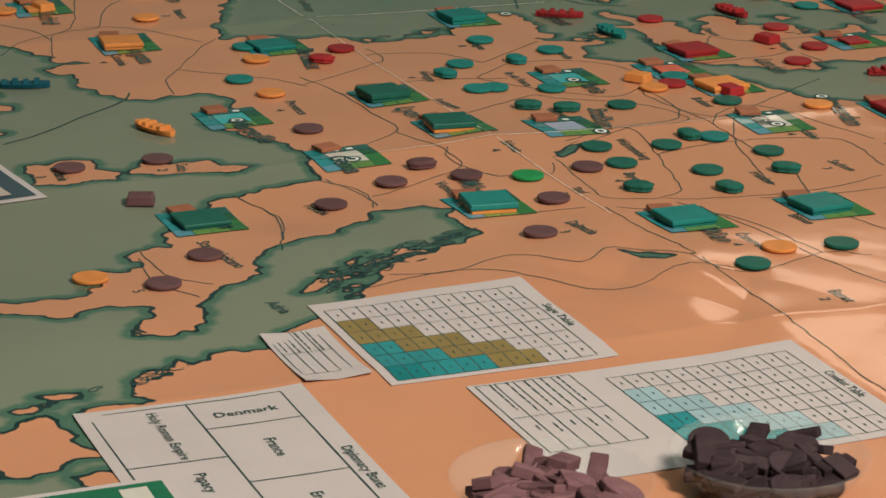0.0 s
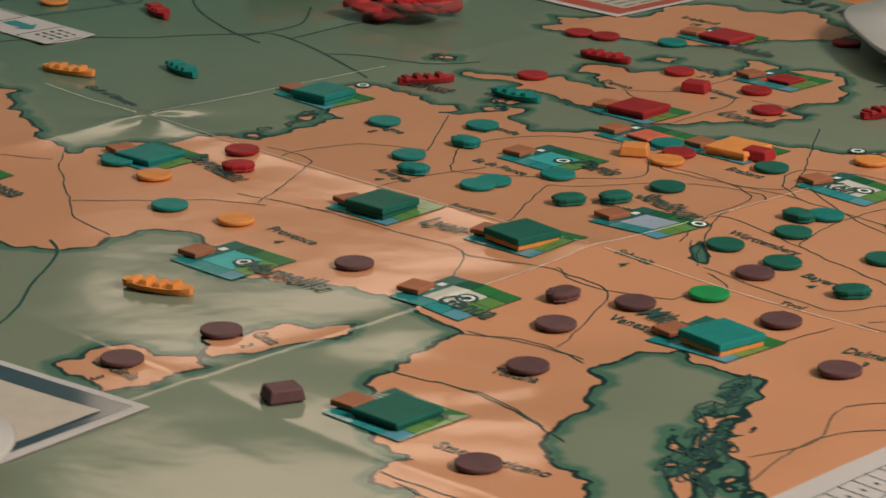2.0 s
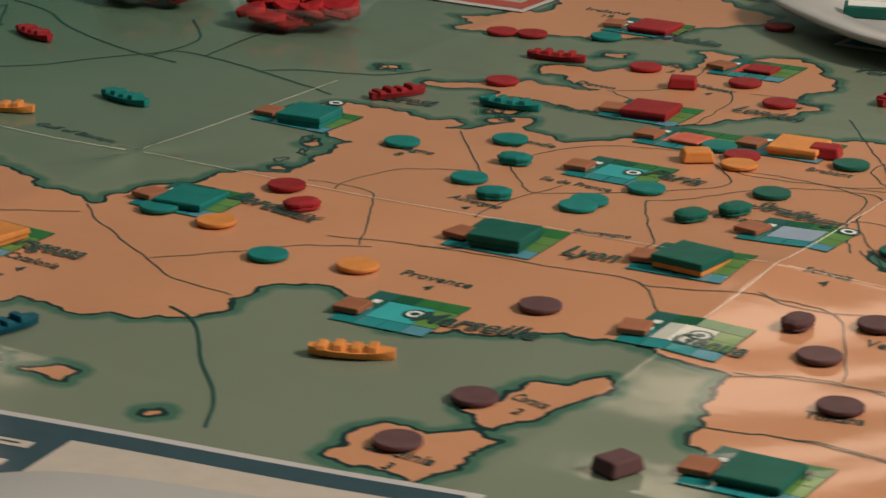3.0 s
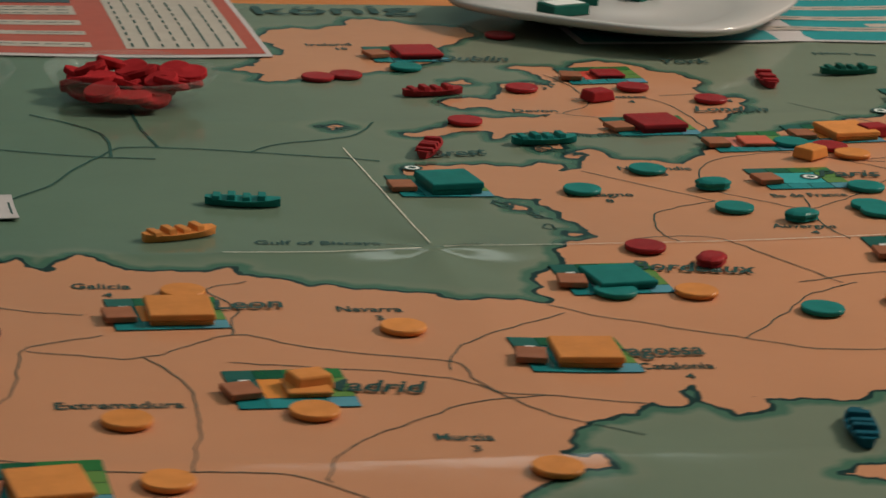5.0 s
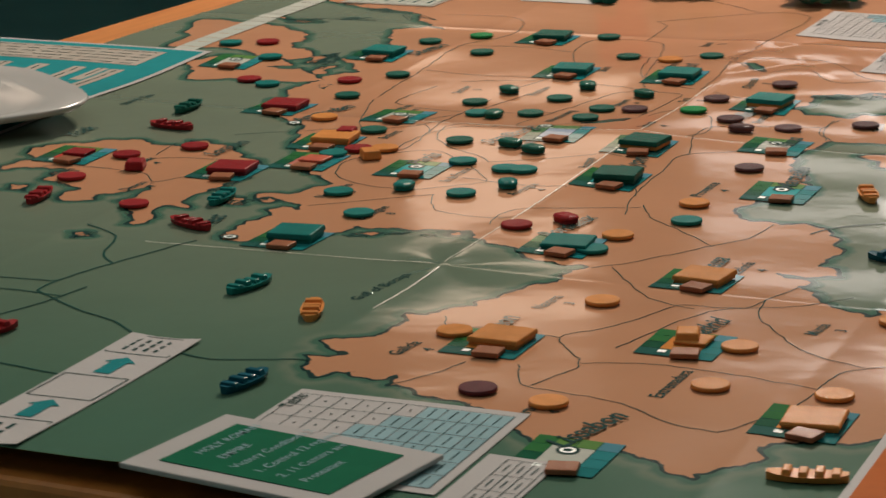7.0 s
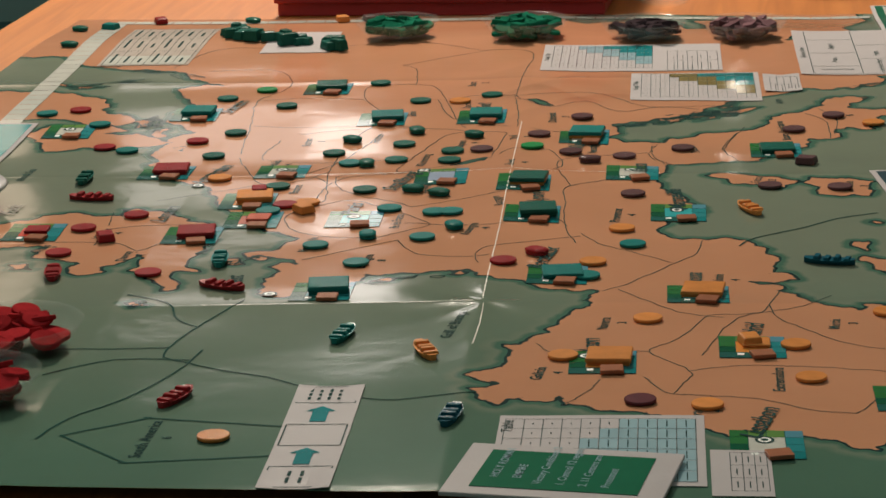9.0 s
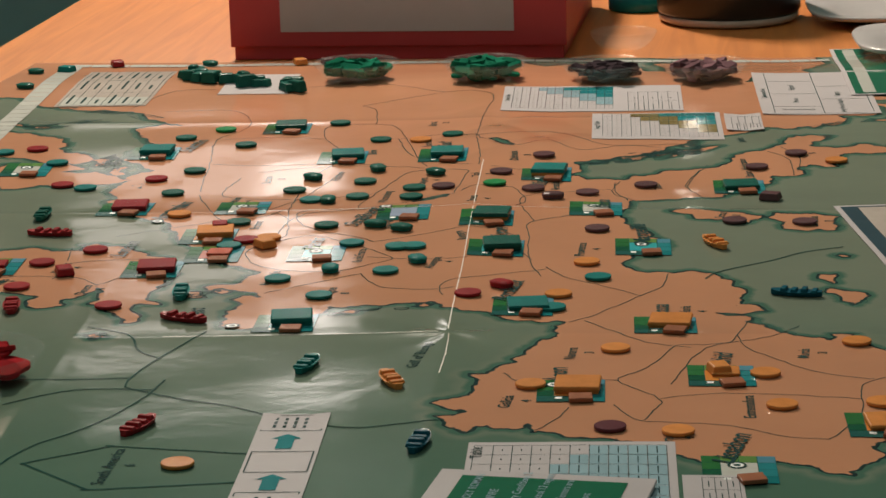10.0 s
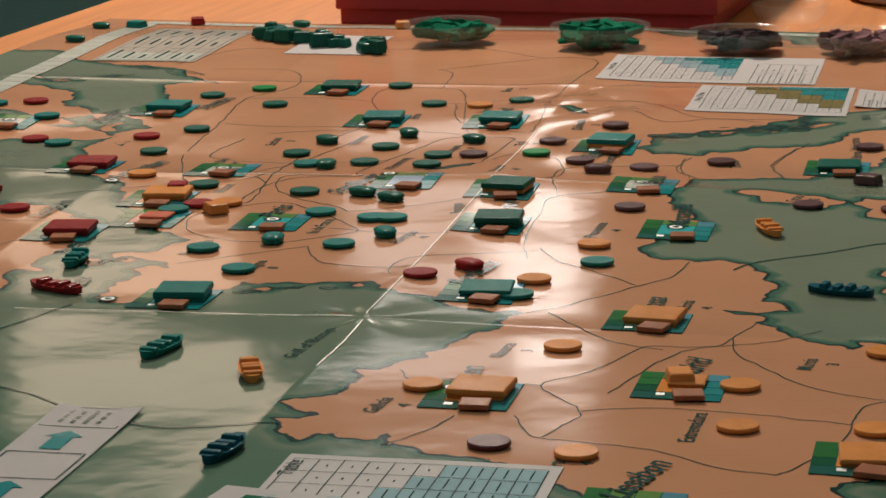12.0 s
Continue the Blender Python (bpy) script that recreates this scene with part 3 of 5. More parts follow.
BORDERS = [
    [(-18.1, -5.2), (-16.7, -6.0), (-15.0, -6.7), (-14.0, -6.9)],
    [(-13.7, -9.2), (-16.2, -10.3), (-16.7, -12.3), (-17.3, -14.9), (-18.9, -17.4), (-19.3, -19.5)],
    [(-16.3, -10.7), (-14.2, -11.3), (-12.6, -11.5), (-9.3, -9.4), (-7.5, -10.6), (-5.4, -11.6), (-2.5, -12.6), (-2.2, -14.2), (-1.7, -15.5), (-0.2, -16.0), (1.7, -16.5), (2.9, -16.7)],
    [(-9.3, -9.4), (-9.1, -8.0), (-8.7, -6.8), (-9.1, -5.3), (-9.3, -4.2), (-7.8, -3.4)],
    [(-12.6, -11.6), (-11.7, -13.7), (-11.7, -17.1), (-12.4, -20.6), (-12.6, -21.7)],
    [(-19.3, -19.5), (-18.0, -20.3), (-15.2, -21.4), (-12.6, -21.7), (-10.4, -21.9), (-9.1, -22.6), (-7.0, -25.2)],
    [(-0.2, -16.0), (-2.7, -16.4), (-5.1, -17.9), (-7.5, -19.9), (-8.7, -22.1), (-8.7, -22.7)],
    [(2.9, -7.6), (0.5, -9.2), (-1.4, -10.6), (-2.5, -12.3), (-2.7, -13.4)],
    [(2.6, -6.7), (4.3, -8.2), (8.6, -10.8), (10.8, -12.1), (13.6, -12.5)],
    [(8.6, -10.8), (10.7, -8.6), (12.9, -6.2), (15.1, -5.1)],
    [(8.3, 0.8), (10.3, 1.1), (11.5, 0.6), (12.9, -1.7), (14.5, -5.1)],
    [(9.4, 11.5), (11.0, 9.3), (13.2, 6.5), (13.2, 6.0), (11.3, 5.2), (10.2, 4.1), (9.7, 1.7), (9.9, 0.2)],
    [(17.5, 6.0), (16.7, 3.1), (16.7, 0.6), (16.9, -0.2)],
    [(12.9, -4.9), (15.4, -4.3), (18.9, -3.9), (22.1, -3.9), (25.7, -3.8), (27.5, -5.8), (28.3, -7.2)],
    [(25.7, -3.8), (26.6, -4.0), (29.7, -3.2), (32.1, -3.0), (33.7, -3.6), (35.1, -6.4), (36.1, -9.0)],
    [(16.6, -4.2), (18.3, -3.5), (18.4, -2.1), (18.0, -0.2)],
    [(14.1, 7.5), (16.2, 5.0), (17.1, 4.5), (19.1, 5.8), (21.4, 7.9), (23.1, 9.9), (22.3, 11.6), (20.2, 13.6), (18.1, 13.7), (15.7, 12.6), (14.3, 10.2), (14.1, 7.5)],
    [(21.3, 6.0), (23.0, 2.8), (24.4, 0.4), (24.3, -1.6), (25.7, -1.3)],
    [(21.3, 6.0), (22.6, 7.1), (24.0, 9.3), (25.8, 10.9), (28.2, 11.7), (29.6, 11.0), (29.8, 7.8), (32.4, 3.4), (33.3, 2.2)],
    [(1.9, -19.6), (-0.6, -17.7), (-3.0, -14.2), (-9.9, -12.2)],
    [(41.5, -15.4), (38.1, -14.3), (36.2, -14.5), (33.9, -15.2)],
    [(40.4, -21.8), (42.7, -21.9), (45.2, -21.6), (46.8, -20.4)],
    [(38.1, -9.7), (35.1, -9.2), (32.6, -10.7)],
    [(42.4, -0.6), (42.0, -1.7), (41.5, -4.1)],
    [(34.8, 1.1), (36.5, 0.2), (36.0, -1.8), (35.5, -2.5), (32.3, -3.4), (30.2, -2.8)],
    [(33.9, 1.5), (32.4, 2.9), (31.4, 4.0)],
    [(34.2, 1.6), (39.5, 1.1), (41.2, 1.1), (42.0, 3.7), (42.7, 5.4), (43.2, 9.7), (42.8, 13.1), (41.8, 15.9)],
    [(42.8, 0.3), (46.9, 0.4), (50.1, 0.7), (51.1, 0.6), (48.7, -2.1), (50.3, -4.4), (47.7, -6.8), (49.0, -10.1), (48.3, -12.7)],
    [(51.1, 0.6), (53.1, 1.1), (53.6, 3.1), (52.2, 6.7), (53.2, 8.7)],
    [(42.9, 0.8), (45.7, 5.1), (52.2, 6.7)],
    [(41.8, 9.9), (37.3, 11.0), (33.5, 12.1), (29.8, 14.0)],
    [(34.7, 7.0), (34.1, 8.5), (33.5, 12.1), (34.0, 15.8), (35.5, 17.7), (40.2, 17.0)],
    [(34.7, 7.0), (30.7, 7.8), (29.6, 7.2)],
    [(34.7, 7.0), (39.7, 5.7), (41.2, 5.0), (41.8, 3.7)],
    [(22.3, 12.2), (25.1, 12.3), (28.8, 11.1), (29.6, 7.4), (31.2, 3.4)],
    [(27.1, 12.0), (28.7, 12.9), (28.6, 14.6), (23.4, 22.8)],
    [(39.2, 12.4), (46.1, 10.4), (53.4, 12.4), (57.5, 12.4), (58.1, 8.9), (56.1, 7.0), (46.3, 5.0), (42.8, 4.0)],
    [(51.6, 0.9), (61.5, 0.7), (68.4, 0.3), (71.1, 1.6), (71.0, 4.4), (66.3, 10.1), (65.7, 10.5), (64.0, 9.4), (58.1, 8.9)],
    [(53.5, 2.5), (52.3, -0.1), (53.9, -4.7), (49.1, -8.9), (49.6, -14.3)],
    [(65.3, 29.2), (73.0, 26.7), (73.1, 20.5), (73.6, 16.9), (74.9, 10.3), (71.0, 4.4)],
    [(36.3, 19.4), (45.1, 19.9), (52.7, 20.5), (57.0, 18.9), (61.3, 19.2), (64.4, 21.2), (64.0, 26.2)],
    [(44.7, 19.6), (43.9, 16.0), (44.0, 11.8), (43.6, 8.1)],
    [(52.7, 20.5), (53.6, 16.4), (52.8, 12.4)],
    [(37.5, 12.2), (30.4, 12.4), (23.8, 11.8), (22.4, 12.4)],
    [(35.4, 19.3), (32.8, 18.5), (27.6, 16.6), (28.2, 14.0), (30.4, 12.4)],
    [(37.8, -9.4), (35.3, -9.5), (32.6, -10.3)],
    [(43.0, -16.0), (37.6, -14.4), (33.5, -15.3)],
    [(48.3, -21.4), (45.4, -22.6), (41.4, -22.2)],
    [(17.5, 24.8), (20.6, 25.2)],
    [(13.1, 24.9), (16.6, 24.6), (17.5, 21.7), (17.6, 18.4)],
    [(13.1, 29.7), (13.8, 27.0), (13.4, 23.4), (11.7, 21.9), (13.5, 20.6), (13.9, 18.2)]]
SEA_LINES = [
    [(-9.8, 16.4), (-8.0, 16.4), (-4.2, 15.5), (1.1, 13.7)],
    [(-8.0, 16.4), (-8.3, 19.9), (-8.3, 23.2)],
    [(-4.2, 15.5), (-2.6, 16.9), (0.7, 18.1), (2.4, 20.7)],
    [(-9.8, 16.3), (-12.0, 12.9), (-13.2, 10.4), (-15.0, 8.2), (-16.4, 6.0), (-17.2, 3.7), (-16.9, 2.0), (-16.2, -0.7)],
    [(-8.4, 14.5), (-12.4, 15.3), (-16.8, 17.0), (-20.1, 19.2), (-23.2, 20.2)],
    [(-10.2, 14.9), (-10.2, 18.9), (-12.9, 22.2)],
    [(-22.7, 19.0), (-22.5, 18.8), (-20.2, 15.4), (-20.0, 15.2), (-20.1, 15.0), (-21.2, 8.7), (-21.3, 8.5)],
    [(-22.7, 19.0), (-22.9, 18.8), (-26.2, 15.4), (-26.4, 15.2), (-26.4, 15.0), (-25.6, 8.9), (-25.5, 8.7)],
    [(12.5, -14.7), (14.3, -15.7), (16.8, -18.8), (19.0, -21.2), (20.3, -23.6)]]
for line in BORDERS:
    ribbon("border_line", line, 0.058, INK, game_map, 0.022, 0.14)
for line in SEA_LINES:
    ribbon("sea_line", line, 0.12, SEAINK, game_map, 0.03)

def skerries(axis, count, spread, seed, size=(0.7, 1.7)):
    """Small crowded islands along a stretch of coast, each a closed printed line."""
    rd = random.Random(seed)
    for _ in range(count):
        i = rd.randrange(len(axis) - 1)
        u, (ax, ay), (bx, by) = rd.random(), axis[i], axis[i + 1]
        turn = math.atan2(by - ay, bx - ax) + rd.uniform(-0.5, 0.5)
        cx, cy = ax + (bx - ax) * u + rd.uniform(-spread, spread), ay + (by - ay) * u + rd.uniform(-spread, spread)
        half, thin = rd.uniform(*size) / 2, rd.uniform(0.10, 0.24)
        loop = []
        for k in range(11):
            t = 2 * math.pi * (k % 10) / 10
            p, q = half * math.cos(t) * (1 + 0.2 * rd.random()), thin * math.sin(t) * rd.uniform(0.5, 1.5)
            loop.append((cx + p * math.cos(turn) - q * math.sin(turn), cy + p * math.sin(turn) + q * math.cos(turn)))
        loop[-1] = loop[0]
        ribbon("island_line", loop, 0.085, INK, game_map, 0.025, 0.10)


skerries([(43.7, -7.2), (44.4, -9.8), (46.2, -12.4), (48.9, -15.4)], 30, 0.55, 5)
skerries([(46.6, -13.6), (47.6, -15.6), (49.6, -15.9)], 10, 0.6, 6)
skerries([(56.0, -24.6), (57.0, -27.0), (58.2, -29.6)], 5, 0.35, 8, (0.6, 1.4))
skerries([(43.5, 26.4), (46.0, 27.8), (48.6, 27.2)], 14, 0.9, 9)
skerries([(8.6, 15.9), (10.0, 14.6)], 5, 0.45, 10, (0.5, 1.0))
skerries([(-0.2, 20.0), (1.0, 19.7)], 3, 0.25, 12, (0.4, 0.8))
skerries([(60.5, 30.5), (58.2, 36.0)], 9, 0.7, 13, (1.0, 2.4))
skerries([(62.0, 27.0), (66.0, 34.5)], 7, 0.6, 14, (1.2, 2.6))
skerries([(4.6, 6.3), (6.2, 2.0)], 5, 0.3, 15, (0.6, 1.2))

WORN = material("worn_fold_film", (0.70, 0.62, 0.52), rough=0.45, vary=0.2, scale=200)
for line in ([(0.4, 0.0), (8, 0.03), (16, -0.02), (24, 0.04), (29.3, 0.0)], [(30.2, 0.0), (36, 0.05), (44, 0.0)], [(-0.5, -0.1), (-4, -0.12), (-8, 0.0)],
             [(0.0, 0.5), (0.02, 9), (-0.03, 16)], [(29.7, -10), (29.72, 2), (29.68, 14)]):
    ribbon("worn_fold", line, 0.05, WORN, game_map, 0.04, 0.03)

# names: text, kind, start x, y, length, angle, number below -------------------------
NAMES = [
    ("Galicia", "p", -14.1, -3.9, 2.1, -6, "4"),
    ("Leon", "c", -9.5, -6.8, 2.5, 2, ""),
    ("Navarra", "p", -5.2, -7.1, 2.3, -4, "3"),
    ("Madrid", "c", -7.6, -15.1, 3.6, -8, ""),
    ("Extremadura", "p", -16.0, -16.2, 4.0, -1, ""),
    ("Portugal", "p", -20.6, -11.9, 2.4, -7, "4"),
    ("Lissabon", "c", -23.3, -14.7, 4.6, -14, ""),
    ("Murcia", "p", -4.8, -19.6, 1.8, -5, "3"),
    ("Catalonia", "p", 3.8, -13.5, 2.6, -3, "4"),
    ("Zaragossa", "c", 2.2, -12.3, 4.3, -1, ""),
    ("Bordeaux", "c", 6.9, -3.1, 4.8, -10, ""),
    ("Gulf of Biscaya", "p", -6.6, 1.3, 4.8, -7, ""),
    ("Brest", "c", 3.6, 14.3, 2.6, 5, ""),
    ("Bretagne", "p", 7.6, 7.5, 2.8, -6, "8"),
    ("Normandie", "p", 11.1, 11.4, 3.2, -6, "3"),
    ("The Channel", "p", 10.7, 17.6, 3.7, -7, ""),
    ("London", "c", 18.1, 21.4, 3.6, -7, ""),
    ("Devon", "p", 9.5, 22.3, 2.1, -4, "4"),
    ("Wales", "p", 11.4, 27.9, 1.7, -11, "3"),
    ("Wessex", "p", 14.5, 24.8, 2.3, -8, "4"),
    ("Sussex", "p", 19.6, 24.4, 1.7, -10, "4"),
    ("York", "c", 20.0, 31.6, 2.6, -3, ""),
    ("Dublin", "c", 8.5, 33.1, 3.7, -8, ""),
    ("Ireland", "p", 2.6, 36.6, 2.4, 5, "18"),
    ("Paris", "c", 19.5, 9.4, 2.8, -6, ""),
    ("Ile de France", "p", 16.2, 6.3, 3.3, -1, ""),
    ("Auvergne", "p", 14.4, 1.8, 2.6, -10, "4"),
    ("North Sea", "p", 28.8, 33.0, 3.4, -2, ""),
    ("könig", "t", 1.4, 44.3, 8.8, 0, ""),
    ("Provence", "p", 17.7, -7.4, 3.1, -3, "4"),
    ("Marseille", "c", 20.7, -11.6, 4.9, 4, ""),
    ("Lyon", "c", 21.9, -2.5, 2.3, 2, ""),
    ("Bourgogne", "p", 21.1, 0.0, 2.3, 11, ""),
    ("Genua", "c", 29.7, -9.1, 2.7, 2, ""),
    ("Straßburg", "c", 25.3, 7.4, 4.5, -17, ""),
    ("Champagne", "p", 24.6, 5.2, 2.4, 4, ""),
    ("Tirol", "p", 39.1, -0.0, 1.1, 7, "3"),
    ("Dalmatia", "p", 44.2, -2.5, 2.5, 4, "3"),
    ("Bayern", "p", 37.3, 3.8, 2.0, -4, "4"),
    ("Württemberg", "p", 31.6, 6.0, 3.8, -2, ""),
    ("Franken", "p", 39.1, 9.9, 2.3, -4, ""),
    ("Westfalen", "p", 31.7, 16.4, 2.8, -5, "4"),
    ("Sachsen", "p", 38.5, 14.7, 2.1, 2, "3"),
    ("Wien", "c", 47.7, 2.6, 2.2, 0, ""),
    ("Österreich", "p", 48.7, 4.0, 2.6, 4, "4"),
    ("Böhmen", "p", 46.7, 7.9, 1.6, 6, ""),
    ("Schweiz", "p", 30.8, -0.1, 1.9, 0, "4"),
    ("Köln", "c", 29.7, 14.7, 1.7, 1, ""),
    ("Amsterdam", "c", 27.4, 20.5, 5.6, -13, ""),
    ("Brabant", "p", 25.0, 13.8, 2.1, -2, ""),
    ("Banat", "p", 57.0, 4.2, 1.6, 2, "2"),
    ("Adria", "p", 50.0, -19.1, 1.6, 10, ""),
    ("Napoli", "p", 45.3, -23.1, 1.6, 13, "5"),
    ("Stato Vaticano", "p", 39.9, -19.1, 4.9, 5, "6"),
    ("Rom", "c", 37.2, -17.8, 1.4, 17, ""),
    ("Milano", "c", 36.0, -4.5, 2.7, -7, ""),
    ("Venezia", "p", 35.4, -5.6, 2.4, 2, ""),
    ("Toscana", "p", 36.2, -12.7, 2.0, 11, ""),
    ("South America", "p", -25.7, 14.6, 5.2, -2, "6"),
    ("Corsica", "p", 27.4, -16.4, 1.5, -12, "2"),
    ("Sardinia", "p", 25.5, -22.4, 2.6, -4, "3"),
    ("Stettin", "c", 48.5, 21.9, 4.0, -12, ""),
]
for body, kind, x, y, length, angle, digit in NAMES:
    size = {"p": 0.0088, "c": 0.0150, "t": 0.030}[kind]
    text_mesh(body, "place_name", INK, game_map, size, length * CM, 0.25 if kind == "c" else 0.0, 0.00013 if kind == "p" else 0.00034,
              pose(x * CM, y * CM, 0, 0, 0, angle), 0.03 if kind == "p" else 0.085)
    if digit:
        mx = x + length * 0.5 + 0.7 * math.sin(radians(angle))
        my = y - 0.95 + math.sin(radians(angle)) * length * 0.5
        text_mesh(digit, "income_number", INK, game_map, 0.0075, None, 0, 0.00008, pose(mx * CM, my * CM, 0, 0, 0, angle), 0.03)

# city fields and city pieces: x, y, colour of the middle, piece, colour of the piece --------
CITIES = [
    (-11.2, -7.0, "orange", "block", "orange"),
    (-8.4, -14.8, "orange", "flat", "orange"),
    (1.9, -12.1, "cyan", "block", "orange"),
    (5.8, -4.0, "lilac", "slab", "teal"),
    (2.6, 9.4, "teal", "tall", "teal"),
    (18.5, 9.3, "cyan", "none", "none"),
    (28.6, 4.6, "lilac", "none", "none"),
    (19.2, -1.9, "cyan", "tall", "green"),
    (26.7, -1.0, "cyan", "stack", "green"),
    (20.0, -11.1, "cyan", "none", "none"),
    (29.8, -8.1, "white", "none", "none"),
    (36.9, -17.9, "green", "slab", "green"),
    (40.0, -4.6, "white", "stack", "teal"),
    (45.9, 3.0, "cyan", "block", "teal"),
    (45.9, 10.3, "white", "block", "teal"),
    (56.7, 15.6, "cyan", "block", "green"),
    (48.2, 24.5, "white", "block", "teal"),
    (43.3, 33.0, "white", "none", "none"),
    (30.9, 23.6, "cyan", "block", "red"),
    (30.9, 15.6, "white", "none", "none"),
    (23.1, 16.8, "orange", "block", "orange"),
    (18.6, 15.8, "pink", "flat", "pink"),
    (15.1, 19.1, "red", "block", "red"),
    (15.9, 29.3, "red", "flat", "red"),
    (-24.0, -15.0, "white", "none", "none"),
    (-17.1, -22.3, "orange", "slab", "orange"),
    (7.3, 34.7, "red", "slab", "red"),
]
FW, FH = 3.9, 3.5


def flat_cell(name, x0, y0, x1, y1, mat, parent, lift):
    bm = bmesh.new()
    nx, ny = max(1, int((x1 - x0) / 0.6)), max(1, int((y1 - y0) / 0.6))
    vs = [[bm.verts.new(drape(x0 + (x1 - x0) * i / nx, y0 + (y1 - y0) * j / ny, lift)) for j in range(ny + 1)] for i in range(nx + 1)]
    for i in range(nx):
        for j in range(ny):
            bm.faces.new((vs[i][j], vs[i + 1][j], vs[i + 1][j + 1], vs[i][j + 1]))
    return part(name, bm, mat, parent)


def ring_bm(x, y, r0, r1, lift):
    bm = bmesh.new()
    seg = 28
    a = [bm.verts.new(drape(x + r0 * math.cos(t), y + r0 * math.sin(t), lift)) for t in (2 * math.pi * k / seg for k in range(seg))]
    if r1 <= 0:
        bm.faces.new(a)
        return bm
    b = [bm.verts.new(drape(x + r1 * math.cos(t), y + r1 * math.sin(t), lift)) for t in (2 * math.pi * k / seg for k in range(seg))]
    for k in range(seg):
        bm.faces.new((a[k], a[(k + 1) % seg], b[(k + 1) % seg], b[k]))
    return bm


RING_AT = {(2.6, 9.4): (-0.4, 3.0), (30.9, 23.6): (-3.7, -2.8), (28.6, 4.6): (1.6, 1.3), (-11.2, -7.0): (1.0, 0.9)}


def city_field(cx, cy, mid):
    f = flat_cell("city_field", cx - FW / 2, cy - FH / 2, cx + FW / 2, cy + FH / 2, FIELD["dark"], game_map, 0.035)
    tagged(f, "printed city field in greens and blues")
    x0, y0, w, h = cx - FW / 2, cy - FH / 2, FW / 4, FH / 4
    g = 0.04
    cells = [(0, 3, 1, 1, "dark"), (1, 3, 1, 1, "g1"), (2, 3, 1, 1, "g2"), (3, 3, 1, 1, "g2"), (3, 2, 1, 1, "g3"), (3, 1, 1, 1, "g3"),
             (0, 0, 1, 1, "t1"), (1, 0, 1, 1, "t2"), (2, 0, 1, 1, "t2"), (3, 0, 1, 1, "t3"), (1, 1, 2, 2, mid), (0, 1, 1, 1, "t1"), (0, 2, 1, 1, "dark")]
    for i, j, a, b, key in cells:
        flat_cell("cell", x0 + i * w + g / 2, y0 + j * h + g / 2, x0 + (i + a) * w - g / 2, y0 + (j + b) * h - g / 2, FIELD[key], f, 0.05)
    ox, oy = RING_AT.get((cx, cy), (0.55, 0.1))
    rx, ry = cx + ox, cy + oy
    part("ring", ring_bm(rx, ry, 0.46, 0.32, 0.075), INK, f)
    part("ring", ring_bm(rx, ry, 0.32, 0.18, 0.075), CHALK, f)
    part("ring", ring_bm(rx, ry, 0.18, 0, 0.075), INK, f)
    for k in (0, 1):
        flat_cell("peg_mark", cx - 1.55, cy - 0.3 + 0.75 * k, cx - 1.2, cy + 0.05 + 0.75 * k, CHALK, f, 0.075)


def place(x, y, turn=0.0, lift=0.045):
    return pose(x * CM, y * CM, (hz(x, y) + lift) * CM, 0, 0, turn)


def city_block(x, y, turn, colour, kind):
    tall = {"block": 0.42, "tall": 0.52, "slab": 0.32, "stack": 0.52, "flat": 0.20}[kind]
    sx, sy = (2.3, 2.4) if kind != "flat" else (1.5, 1.5)
    words = {"teal": "teal", "green": "dark green", "orange": "orange", "red": "red", "grey": "grey brown", "steel": "blue grey", "pink": "pale red"}[colour]
    ob = thing("city_block", words + " painted square wooden block standing on a city field", "game piece", "city blocks", at=place(x, y, turn))
    col = PIECE["mauve" if colour == "grey" else colour]
    low = PIECE["orange" if kind == "stack" else "mauve" if colour == "grey" else colour]
    part("lower_slab", box_bm(sx * 0.93 * CM, sy * 0.93 * CM, tall * 0.42 * CM, 0.0004), low, ob)
    part("upper_slab", box_bm(sx * CM, sy * CM, tall * 0.56 * CM, 0.0006, (0, 0, tall * 0.43 * CM), 0.97), col, ob)


for n, (cx, cy, mid, kind, colour) in enumerate(CITIES):
    city_field(cx, cy, mid)
    turn = rnd.uniform(-7, 7)
    if kind != "none":
        city_block(cx + rnd.uniform(0.1, 0.5), cy - rnd.uniform(0.1, 0.4), turn, colour, kind)
    b = thing("wall_marker", "small flat brown wooden block beside a city", "game piece", "wall markers", at=place(cx - 1.7, cy - 0.5, rnd.uniform(-15, 15), 0.08))
    part("body", box_bm(0.0105, 0.0120, 0.0022, 0.0004), PIECE["brown"], b)

# tokens ---------------------------------------------------------------------
def disc_proto(colour, words):
    ob = tagged(part("disc_token", lathe_bm([(0, 0), (0.0076, 0), (0.0080, 0.0004), (0.0080, 0.0016), (0.0077, 0.0019), (0, 0.0019)], 36), PIECE[colour]),
                words + " painted round wooden disc lying on the map", "game piece", "disc tokens")
    for f in ob.data.polygons:
        f.use_smooth = len(f.vertices) == 4 and abs(f.normal.z) < 0.5
    return ob


